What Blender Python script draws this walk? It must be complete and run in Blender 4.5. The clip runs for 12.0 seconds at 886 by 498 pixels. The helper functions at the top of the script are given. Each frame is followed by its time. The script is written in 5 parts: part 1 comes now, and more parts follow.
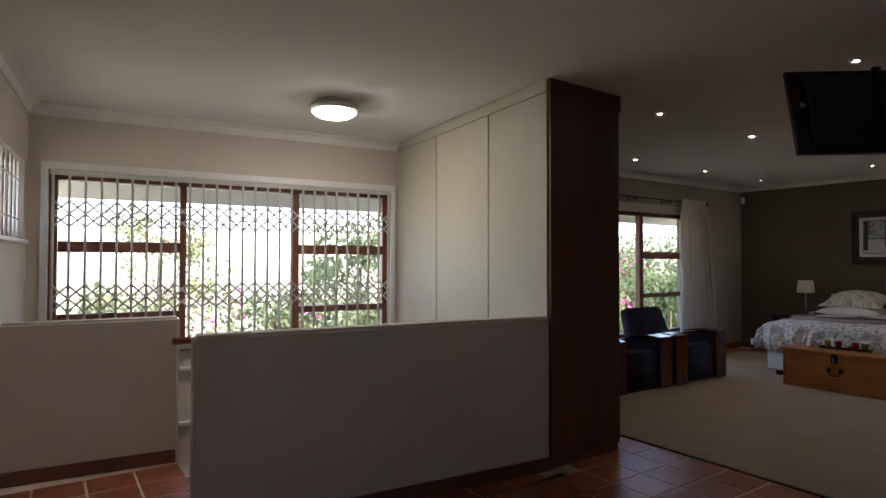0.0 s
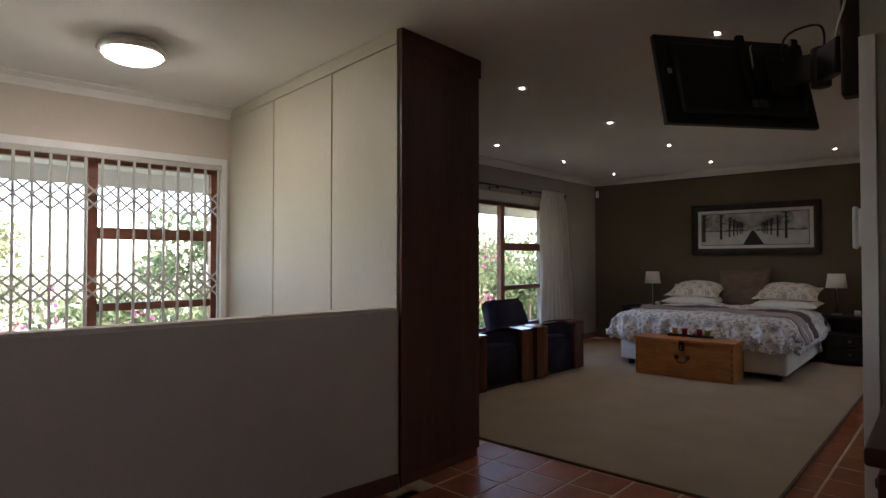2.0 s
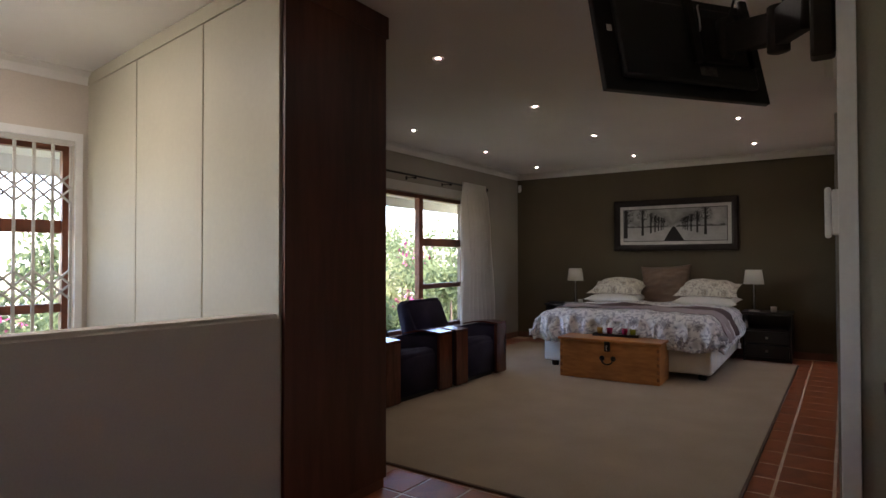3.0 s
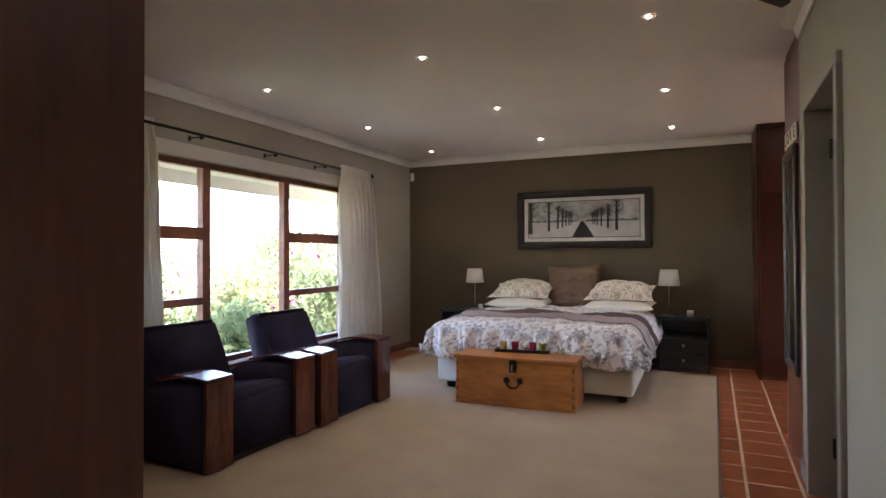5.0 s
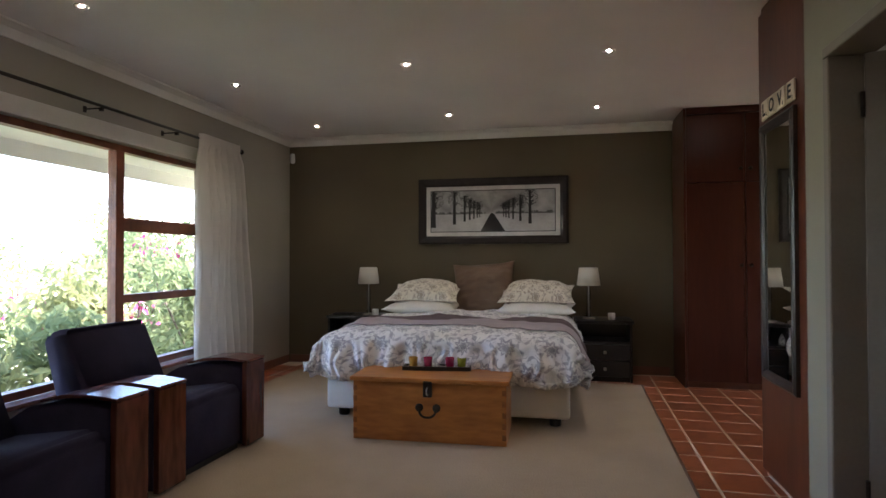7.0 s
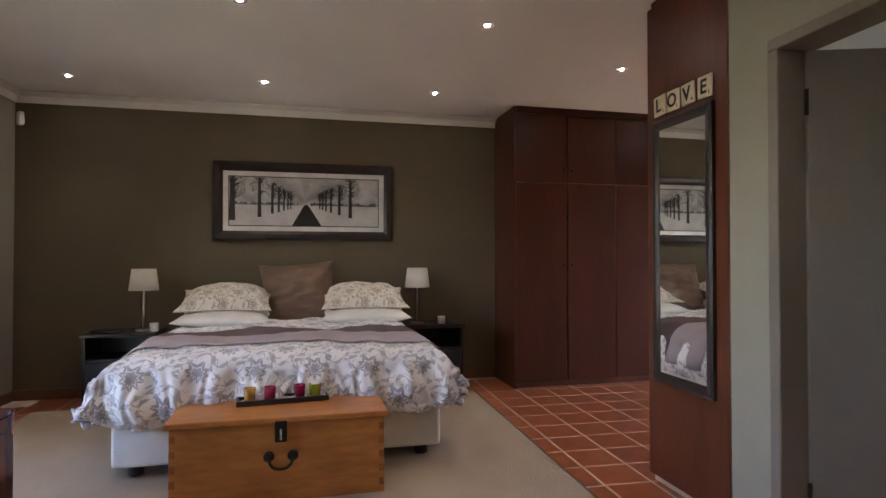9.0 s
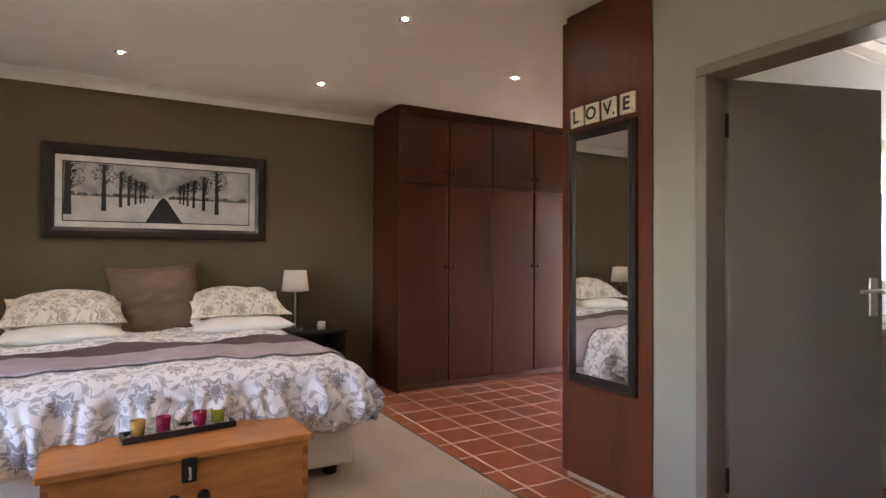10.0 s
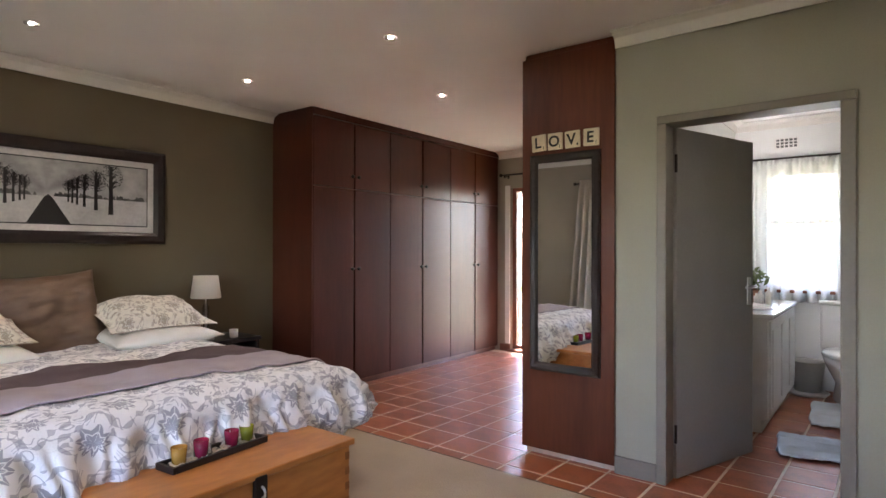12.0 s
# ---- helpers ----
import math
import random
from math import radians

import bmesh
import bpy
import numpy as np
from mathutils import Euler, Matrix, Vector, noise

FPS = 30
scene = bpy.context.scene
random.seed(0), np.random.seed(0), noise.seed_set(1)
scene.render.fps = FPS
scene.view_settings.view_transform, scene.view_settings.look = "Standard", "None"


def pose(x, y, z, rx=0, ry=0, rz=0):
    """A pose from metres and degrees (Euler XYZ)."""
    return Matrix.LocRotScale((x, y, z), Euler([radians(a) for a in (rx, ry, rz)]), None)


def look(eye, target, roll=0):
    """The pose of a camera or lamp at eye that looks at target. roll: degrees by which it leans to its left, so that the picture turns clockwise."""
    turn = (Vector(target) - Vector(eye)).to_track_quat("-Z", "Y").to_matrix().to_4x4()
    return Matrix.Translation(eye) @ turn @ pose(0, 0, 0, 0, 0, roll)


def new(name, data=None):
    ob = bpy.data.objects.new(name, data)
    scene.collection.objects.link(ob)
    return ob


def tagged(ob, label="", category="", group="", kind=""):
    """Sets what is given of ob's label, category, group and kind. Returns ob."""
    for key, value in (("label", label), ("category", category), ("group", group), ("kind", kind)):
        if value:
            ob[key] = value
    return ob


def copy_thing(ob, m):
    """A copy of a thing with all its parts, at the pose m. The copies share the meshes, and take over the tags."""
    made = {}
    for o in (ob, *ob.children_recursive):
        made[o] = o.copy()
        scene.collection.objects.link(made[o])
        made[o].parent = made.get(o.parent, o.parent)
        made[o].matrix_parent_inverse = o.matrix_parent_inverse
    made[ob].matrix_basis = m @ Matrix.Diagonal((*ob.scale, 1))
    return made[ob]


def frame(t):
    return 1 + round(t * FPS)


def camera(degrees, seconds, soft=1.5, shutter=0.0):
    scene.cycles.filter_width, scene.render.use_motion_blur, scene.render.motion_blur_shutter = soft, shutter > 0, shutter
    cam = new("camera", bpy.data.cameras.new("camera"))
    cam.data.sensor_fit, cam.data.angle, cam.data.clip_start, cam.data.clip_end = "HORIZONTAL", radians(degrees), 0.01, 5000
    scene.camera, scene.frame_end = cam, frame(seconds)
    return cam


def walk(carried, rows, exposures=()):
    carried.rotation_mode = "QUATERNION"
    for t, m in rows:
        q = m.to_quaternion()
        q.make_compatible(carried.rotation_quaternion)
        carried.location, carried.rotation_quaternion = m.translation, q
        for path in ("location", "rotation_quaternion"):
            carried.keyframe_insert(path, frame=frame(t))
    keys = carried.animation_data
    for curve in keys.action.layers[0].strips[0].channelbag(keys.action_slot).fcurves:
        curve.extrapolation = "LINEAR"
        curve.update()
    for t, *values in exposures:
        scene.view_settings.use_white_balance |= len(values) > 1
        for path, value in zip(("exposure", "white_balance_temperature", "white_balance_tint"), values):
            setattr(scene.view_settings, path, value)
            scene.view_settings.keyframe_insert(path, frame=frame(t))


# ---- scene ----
cam = camera(75.2, 12.0)
PATH = [
    (0, (0.116, 0.358, 1.324), (1.285, 1.98, 1.369), 0.1),
    (0.5, (0.167, 0.429, 1.294), (1.458, 1.956, 1.339), 0.0),
    (1, (0.276, 0.518, 1.267), (1.657, 1.965, 1.311), -0.0),
    (1.5, (0.441, 0.614, 1.248), (1.882, 2.0, 1.291), -0.1),
    (2, (0.623, 0.714, 1.233), (2.129, 2.029, 1.273), -0.0),
    (2.5, (0.86, 0.852, 1.226), (2.444, 2.073, 1.264), -0.1),
    (3, (1.136, 0.996, 1.213), (2.803, 2.101, 1.247), -0.1),
    (3.5, (1.449, 1.135, 1.21), (3.182, 2.134, 1.243), -0.2),
    (5.5, (2.58, 1.548, 1.228), (4.433, 2.3, 1.253), -0.2),
    (6, (2.826, 1.688, 1.225), (4.707, 2.369, 1.251), -0.2),
    (6.5, (3.036, 1.823, 1.201), (4.952, 2.395, 1.229), -0.2),
    (7, (3.24, 1.955, 1.164), (5.198, 2.362, 1.197), -0.1),
    (7.5, (3.39, 2.133, 1.154), (5.38, 2.323, 1.188), -0.1),
    (9.5, (4.105, 2.869, 1.176), (5.965, 2.134, 1.202), 0.1),
    (10, (4.261, 3.091, 1.206), (5.982, 2.072, 1.226), 0.2),
    (10.5, (4.428, 3.316, 1.215), (6.049, 2.144, 1.229), 0.1),
    (11, (4.562, 3.59, 1.233), (6.061, 2.266, 1.242), 0.1),
    (11.5, (4.683, 3.877, 1.257), (6.022, 2.391, 1.263), 0.2),
    (12, (4.828, 4.129, 1.275), (6.045, 2.543, 1.279), 0.1),
]
walk(cam, [(t, look(eye, target, roll)) for t, eye, target, roll in PATH], [(0, 2.95, 6300, 20), (2.5, 3.2, 6350, 21), (3.5, 3.8, 6450, 23), (5.5, 4.6, 6400, 21), (7.5, 3.9, 6300, 18), (9.5, 4.75, 6550, 25), (10.5, 5.05, 6650, 25), (11.2, 5.1, 6650, 25), (12, 4.85, 6450, 23)])

# ---- world, sun ----
world = bpy.data.worlds.new("sky")
scene.world = world
world.use_nodes = True
wn = world.node_tree.nodes
sky = wn.new("ShaderNodeTexSky")
sky.sky_type, sky.sun_disc = "NISHITA", False
sky.sun_elevation, sky.sun_rotation = radians(58), radians(165)
wn["Background"].inputs["Strength"].default_value = 0.15
world.node_tree.links.new(sky.outputs[0], wn["Background"].inputs["Color"])
sun = new("sun", bpy.data.lights.new("sun", "SUN"))
sun.data.energy, sun.data.angle, sun.data.color = 3.2, radians(9), (1.0, 0.95, 0.87)
SUN_DIR = Vector((math.sin(radians(165)) * math.cos(radians(58)), math.cos(radians(165)) * math.cos(radians(58)), math.sin(radians(58))))
sun.matrix_basis = look(SUN_DIR * 30, (0, 0, 0))

# recessed ceiling spots of the bedroom, and the beams that they throw down
SPOTS = ((4.23, 3.08), (5.68, 3.06), (7.10, 3.02), (8.55, 3.0), (5.84, 4.47), (7.28, 4.44), (8.72, 4.41), (4.08, 1.67), (5.6, 1.66), (7.12, 1.65), (8.55, 1.65), (7.65, 0.47), (7.65, -1.0))
for sx, sy in SPOTS:
    beam = new("spot_beam", bpy.data.lights.new("spot_beam", "SPOT"))
    beam.data.energy, beam.data.color, beam.data.shadow_soft_size = 0.7, (1.0, 0.88, 0.70), 0.03
    beam.data.spot_size, beam.data.spot_blend = radians(105), 1.0
    beam.matrix_basis = pose(sx, sy, 2.505)


# ---- materials ----
def mat(name, color, rough=0.6, metal=0.0, scale=6.0, vary=0.12, grain=60.0, bump=0.1, spec=0.5, stretch=(1, 1, 1), rand=0.0, coat=0.0, trans=0.0, dark=None):
    """Base colour broken up by broad stains and fine grain, with a fine relief."""
    m = bpy.data.materials.new(name)
    m.use_nodes = True
    n, l = m.node_tree.nodes, m.node_tree.links
    b = n["Principled BSDF"]
    b.inputs["Roughness"].default_value, b.inputs["Metallic"].default_value = rough, metal
    b.inputs["Specular IOR Level"].default_value = spec
    b.inputs["Coat Weight"].default_value = coat
    b.inputs["Coat Roughness"].default_value = 0.12
    b.inputs["Transmission Weight"].default_value = trans
    tc, mp = n.new("ShaderNodeTexCoord"), n.new("ShaderNodeMapping")
    mp.inputs["Scale"].default_value = stretch
    l.new(tc.outputs["Object"], mp.inputs["Vector"])
    big, fine = n.new("ShaderNodeTexNoise"), n.new("ShaderNodeTexNoise")
    big.inputs["Scale"].default_value, fine.inputs["Scale"].default_value = scale, grain
    big.inputs["Detail"].default_value, fine.inputs["Detail"].default_value = 3, 3
    for t in (big, fine):
        l.new(mp.outputs[0], t.inputs["Vector"])
    add = n.new("ShaderNodeMath")
    add.operation = "MULTIPLY_ADD"
    l.new(fine.outputs["Fac"], add.inputs[0])
    add.inputs[1].default_value = 0.5
    l.new(big.outputs["Fac"], add.inputs[2])
    last = add.outputs[0]
    if rand:
        info, r = n.new("ShaderNodeObjectInfo"), n.new("ShaderNodeMath")
        r.operation = "MULTIPLY_ADD"
        l.new(info.outputs["Random"], r.inputs[0])
        r.inputs[1].default_value = rand
        l.new(last, r.inputs[2])
        last = r.outputs[0]
    ramp = n.new("ShaderNodeValToRGB")
    lo = dark if dark else [c * (1 - 2 * vary) for c in color]
    hi = [min(1, c * (1 + vary)) for c in color]
    ramp.color_ramp.elements[0].position, ramp.color_ramp.elements[1].position = 0.45, 1.05 + rand
    ramp.color_ramp.elements[0].color, ramp.color_ramp.elements[1].color = (*lo, 1), (*hi, 1)
    l.new(last, ramp.inputs[0])
    l.new(ramp.outputs[0], b.inputs["Base Color"])
    if bump:
        bp = n.new("ShaderNodeBump")
        bp.inputs["Strength"].default_value, bp.inputs["Distance"].default_value = bump, 0.01
        l.new(add.outputs[0], bp.inputs["Height"])
        l.new(bp.outputs[0], b.inputs["Normal"])
    return m


def glow(name, color, strength):
    m = bpy.data.materials.new(name)
    m.use_nodes = True
    b = m.node_tree.nodes["Principled BSDF"]
    b.inputs["Base Color"].default_value = (*color, 1)
    b.inputs["Emission Color"].default_value = (*color, 1)
    b.inputs["Emission Strength"].default_value = strength
    return m


def cloth(name, color, through_light, **kw):
    """A woven stuff that lets some light through."""
    m = mat(name, color, rough=0.9, spec=0.15, **kw)
    n, l = m.node_tree.nodes, m.node_tree.links
    tr, mix = n.new("ShaderNodeBsdfTranslucent"), n.new("ShaderNodeMixShader")
    tr.inputs["Color"].default_value = (*color, 1)
    mix.inputs[0].default_value = through_light
    l.new(n["Principled BSDF"].outputs[0], mix.inputs[1])
    l.new(tr.outputs[0], mix.inputs[2])
    l.new(mix.outputs[0], n["Material Output"].inputs["Surface"])
    return m


def damask(name, ground, ink, size=0.3):
    """Off-white cotton printed with staggered grey flower crests and scrolls between them."""
    m = mat(name, ground, rough=0.85, spec=0.2, grain=180, bump=0.12, vary=0.04)
    n, l = m.node_tree.nodes, m.node_tree.links
    base = n["Principled BSDF"].inputs["Base Color"].links[0].from_socket

    def op(kind, a, b=None, c=None):
        q = n.new("ShaderNodeMath")
        q.operation = kind
        for i, v in enumerate((a, b, c)):
            if v is None:
                continue
            if isinstance(v, (int, float)):
                q.inputs[i].default_value = v
            else:
                l.new(v, q.inputs[i])
        return q.outputs[0]

    tc, warp = n.new("ShaderNodeUVMap"), n.new("ShaderNodeTexNoise")
    warp.inputs["Scale"].default_value = 7.0
    l.new(tc.outputs[0], warp.inputs["Vector"])
    sep, wsep = n.new("ShaderNodeSeparateXYZ"), n.new("ShaderNodeSeparateXYZ")
    l.new(tc.outputs[0], sep.inputs[0])
    l.new(warp.outputs["Color"], wsep.inputs[0])
    px = op("MULTIPLY_ADD", op("SUBTRACT", wsep.outputs[0], 0.5), 0.05, sep.outputs[0])
    py = op("MULTIPLY_ADD", op("SUBTRACT", wsep.outputs[1], 0.5), 0.05, sep.outputs[1])

    def crest(shift):
        ax = op("MULTIPLY", op("SUBTRACT", op("FRACT", op("MULTIPLY_ADD", px, 1 / (1.15 * size), shift)), 0.5), 1.15 * size)
        ay = op("MULTIPLY", op("SUBTRACT", op("FRACT", op("MULTIPLY_ADD", py, 1 / size, shift)), 0.5), size)
        r = op("SQRT", op("ADD", op("MULTIPLY", ax, ax), op("MULTIPLY", op("MULTIPLY", ay, ay), 1.5)))
        th = op("ARCTAN2", ay, ax)
        k = size / 0.3
        sx = op("COSINE", th)
        tip = op("SUBTRACT", 1.0, op("ABSOLUTE", op("SINE", op("MULTIPLY", th, 4.5))))
        edge = op("MULTIPLY_ADD", op("POWER", tip, 0.6), 0.030 * k, 0.044 * k)
        edge = op("MULTIPLY_ADD", sx, -0.016 * k, edge)
        body = op("LESS_THAN", r, edge)
        rib = op("GREATER_THAN", op("ABSOLUTE", op("SINE", op("MULTIPLY", th, 4.5))), 0.09)
        layer = op("GREATER_THAN", op("ABSOLUTE", op("SUBTRACT", r, op("MULTIPLY", edge, 0.6))), 0.004 * k)
        crest_f = op("MULTIPLY", body, op("MULTIPLY", rib, layer))
        arc = op("LESS_THAN", op("ABSOLUTE", op("SUBTRACT", r, op("MULTIPLY_ADD", op("SINE", op("MULTIPLY", th, 4.0)), 0.026 * k, 0.112 * k))), op("MULTIPLY_ADD", op("SINE", op("MULTIPLY", th, 12.0)), 0.007 * k, 0.008 * k))
        return op("MAXIMUM", crest_f, op("MULTIPLY", arc, 0.7)), r

    c1, r1 = crest(0.0)
    c2, r2 = crest(0.5)
    wave = n.new("ShaderNodeTexNoise")
    wave.inputs["Scale"].default_value, wave.inputs["Detail"].default_value, wave.inputs["Distortion"].default_value = 9.0, 0.0, 1.6
    l.new(tc.outputs[0], wave.inputs["Vector"])
    curl = op("LESS_THAN", op("ABSOLUTE", op("SUBTRACT", op("FRACT", op("MULTIPLY", wave.outputs["Fac"], 6.0)), 0.5)), 0.11)
    away = op("GREATER_THAN", op("MINIMUM", r1, r2), 0.088 * size / 0.3)
    ring = op("LESS_THAN", op("MINIMUM", r1, r2), 0.135 * size / 0.3)
    ink_f = op("MINIMUM", op("ADD", op("ADD", c1, c2), op("MULTIPLY", op("MULTIPLY", curl, away), op("MULTIPLY_ADD", ring, 0.55, 0.12))), 1.0)
    mix = n.new("ShaderNodeMixRGB")
    l.new(op("MULTIPLY", ink_f, 0.85), mix.inputs[0])
    l.new(base, mix.inputs[1])
    mix.inputs[2].default_value = (*ink, 1)
    l.new(mix.outputs[0], n["Principled BSDF"].inputs["Base Color"])
    return m


M_BEDWALL = mat("taupe_wall_paint", (0.126, 0.1, 0.06), 0.75, scale=1.5, vary=0.06, grain=120, bump=0.05, spec=0.3)
M_SAGE = mat("sage_wall_paint", (0.37, 0.355, 0.28), 0.7, scale=1.5, vary=0.05, grain=120, bump=0.05, spec=0.3)
M_WINWALL = mat("putty_wall_paint", (0.33, 0.295, 0.24), 0.7, scale=1.5, vary=0.05, grain=120, bump=0.05, spec=0.3)
M_BEIGE = mat("beige_wall_paint", (0.63, 0.555, 0.47), 0.7, scale=1.5, vary=0.05, grain=120, bump=0.05, spec=0.3)
M_BATHWALL = mat("white_bath_paint", (0.78, 0.79, 0.77), 0.6, scale=2, vary=0.03, grain=120, bump=0.03)
M_CEIL = mat("ceiling_paint", (0.86, 0.84, 0.81), 0.85, scale=1.2, vary=0.03, grain=150, bump=0.03, spec=0.2)
M_CORNICE = mat("cornice_paint", (0.78, 0.76, 0.71), 0.6, vary=0.03, bump=0.03)
M_CREAM = mat("cream_lacquer", (0.50, 0.465, 0.355), 0.55, scale=1.2, vary=0.04, grain=40, bump=0.03)
M_WHITE = mat("white_paint", (0.78, 0.77, 0.74), 0.4, vary=0.04, bump=0.03)
M_MAHOG = mat("red_brown_veneer", (0.060, 0.0165, 0.009), 0.30, scale=1.3, vary=0.18, grain=14, bump=0.03, stretch=(3, 3, 0.35), spec=0.3, rand=0.3)
# lit copy of the red-brown veneer: its brighter, warmer light is in the colour
M_MAHOG_LIT = mat("red_brown_veneer_lit", (0.125, 0.034, 0.014), 0.36, scale=1.3, vary=0.2, grain=14, bump=0.03, stretch=(3, 3, 0.35), spec=0.3)
M_DARKWOOD = mat("dark_stained_veneer", (0.125, 0.044, 0.027), 0.42, scale=1.3, vary=0.3, grain=10, bump=0.03, stretch=(3, 3, 0.35))
M_FRAMEWOOD = mat("window_hardwood", (0.20, 0.062, 0.028), 0.45, scale=2, vary=0.25, grain=14, bump=0.05, stretch=(2, 2, 2))
M_PINE = mat("honey_pine", (0.46, 0.18, 0.04), 0.34, scale=2.2, vary=0.2, grain=9, bump=0.05, stretch=(1.2, 3.0, 5), dark=(0.31, 0.10, 0.02))
M_PINEEND = mat("pine_end_grain", (0.30, 0.105, 0.025), 0.45, scale=9, vary=0.25, grain=40, bump=0.05)
M_TILE = mat("terracotta_tile", (0.31, 0.092, 0.036), 0.34, scale=7, vary=0.25, grain=55, bump=0.07, rand=0.25)
M_GROUT = mat("sandy_grout", (0.70, 0.57, 0.45), 0.9, scale=6, vary=0.12, grain=150, bump=0.2)
M_SKIRT = mat("brown_skirting", (0.17, 0.07, 0.042), 0.4, scale=3, vary=0.2, bump=0.05)
M_CARPET = mat("beige_loop_carpet", (0.43, 0.348, 0.258), 0.97, scale=2.6, vary=0.05, grain=110, bump=1.0, spec=0.05)
M_BIND = mat("carpet_binding", (0.14, 0.09, 0.065), 0.9, bump=0.2)
M_CURTAIN = cloth("ivory_curtain", (0.74, 0.69, 0.62), 0.38, scale=4, vary=0.06, grain=260, bump=0.15)
M_SHEER = cloth("white_sheer", (0.85, 0.87, 0.85), 0.6, scale=4, vary=0.03, grain=200, bump=0.05)
sn, sl = M_SHEER.node_tree.nodes, M_SHEER.node_tree.links
gauze, gmix = sn.new("ShaderNodeBsdfTransparent"), sn.new("ShaderNodeMixShader")
gmix.inputs[0].default_value = 0.42
sl.new(sn["Material Output"].inputs["Surface"].links[0].from_socket, gmix.inputs[1])
sl.new(gauze.outputs[0], gmix.inputs[2])
sl.new(gmix.outputs[0], sn["Material Output"].inputs["Surface"])
# white paint greyed in its colour, as the bars stand against the daylight
M_GATE = mat("backlit_white_gate_paint", (0.50, 0.475, 0.43), 0.45, vary=0.05, bump=0.03)
M_IRON = mat("black_iron", (0.03, 0.024, 0.02), 0.45, metal=0.6, bump=0.1)
M_BLACK = mat("black_lacquer", (0.012, 0.011, 0.011), 0.32, bump=0.03)
M_PLASTIC = mat("black_plastic", (0.011, 0.011, 0.012), 0.38, bump=0.08, grain=200)
M_FRAME = mat("espresso_frame", (0.022, 0.013, 0.010), 0.35, scale=8, vary=0.3, bump=0.05)
M_NAVY = mat("navy_upholstery", (0.030, 0.025, 0.050), 0.85, scale=5, vary=0.2, grain=320, bump=0.4, spec=0.2)
M_ARMWOOD = mat("cherry_armrest", (0.10, 0.028, 0.016), 0.2, scale=3, vary=0.3, grain=12, bump=0.03, stretch=(3, 3, 0.6))
M_LINEN = mat("white_linen", (0.76, 0.73, 0.66), 0.9, grain=200, bump=0.15, vary=0.05, spec=0.1)
M_DAMASK = damask("damask_cotton", (0.84, 0.83, 0.82), (0.30, 0.30, 0.34))
M_DAMASK2 = damask("damask_pillow", (0.74, 0.69, 0.58), (0.34, 0.29, 0.23), 0.2)
M_BROWN = mat("brown_satin", (0.165, 0.10, 0.062), 0.5, scale=5, vary=0.15, grain=13, bump=0.9, stretch=(0.7, 1.6, 1))
M_PLUM = mat("plum_throw", (0.125, 0.092, 0.098), 0.85, scale=5, vary=0.12, grain=220, bump=0.25, spec=0.15)
M_LILAC = mat("lilac_throw", (0.40, 0.345, 0.365), 0.85, scale=5, vary=0.08, grain=220, bump=0.25, spec=0.15)
M_SHADE = cloth("lamp_shade_linen", (0.74, 0.70, 0.62), 0.3, vary=0.04, grain=250, bump=0.1)
M_CHROME = mat("brushed_steel", (0.62, 0.61, 0.58), 0.28, metal=1.0, bump=0.04)
M_NICKEL = mat("dull_nickel", (0.26, 0.24, 0.21), 0.55, metal=0.7, bump=0.02)
M_DOORGREY = mat("grey_door_paint", (0.25, 0.232, 0.205), 0.5, scale=2, vary=0.06, grain=60, bump=0.04)
M_FRAMEGREY = mat("stone_frame_paint", (0.235, 0.21, 0.17), 0.42, scale=3, vary=0.06, bump=0.03)
M_CERAMIC = mat("white_ceramic", (0.82, 0.82, 0.8), 0.12, vary=0.02, bump=0.0)
M_MAT = mat("pale_blue_towelling", (0.60, 0.66, 0.72), 0.97, grain=160, bump=0.9, vary=0.1)
M_TILEIVORY = mat("ivory_letter_tile", (0.72, 0.62, 0.44), 0.5, scale=9, vary=0.1, bump=0.04)
M_INK = mat("black_ink", (0.015, 0.014, 0.013), 0.6, bump=0)
M_PEBBLE = mat("pale_pebble", (0.55, 0.49, 0.42), 0.5, scale=30, vary=0.3, rand=0.5)
M_RED = mat("magenta_candle_glass", (0.28, 0.012, 0.05), 0.15, bump=0, vary=0.1)
M_GREEN = mat("lime_candle_glass", (0.26, 0.27, 0.02), 0.15, bump=0, vary=0.1)
M_AMBER = mat("amber_candle_glass", (0.42, 0.22, 0.04), 0.15, bump=0, vary=0.1)
M_WAX = mat("white_wax", (0.75, 0.73, 0.68), 0.5, bump=0.02)
M_SNOW = mat("print_snow", (0.50, 0.49, 0.48), 0.35, scale=6, vary=0.12, grain=50, bump=0)
M_PSKY = mat("print_sky", (0.40, 0.395, 0.39), 0.35, scale=5, vary=0.3, grain=14, bump=0)
M_PDARK = mat("print_black", (0.018, 0.017, 0.017), 0.4, bump=0)
M_PGREY = mat("print_grey", (0.12, 0.118, 0.115), 0.4, scale=30, vary=0.35, bump=0)
M_BULB = glow("downlight_bulb", (1.0, 0.92, 0.78), 26.0)
M_DOME = glow("lit_opal_glass", (1.0, 0.95, 0.84), 7.0)
M_SCONCE = glow("lit_opal_sconce", (1.0, 0.96, 0.9), 3.0)
M_SOFFIT = mat("white_soffit", (0.80, 0.79, 0.75), 0.7, vary=0.03, bump=0.05)
M_GRASS = mat("pale_dry_lawn", (0.30, 0.29, 0.18), 0.95, scale=0.8, vary=0.3, grain=30, bump=0.6)
M_LEAF = cloth("garden_leaf", (0.17, 0.21, 0.10), 0.45, scale=1.2, vary=0.35, bump=0)
M_LEAF2 = cloth("yellow_green_leaf", (0.26, 0.28, 0.13), 0.45, scale=1.2, vary=0.35, bump=0)
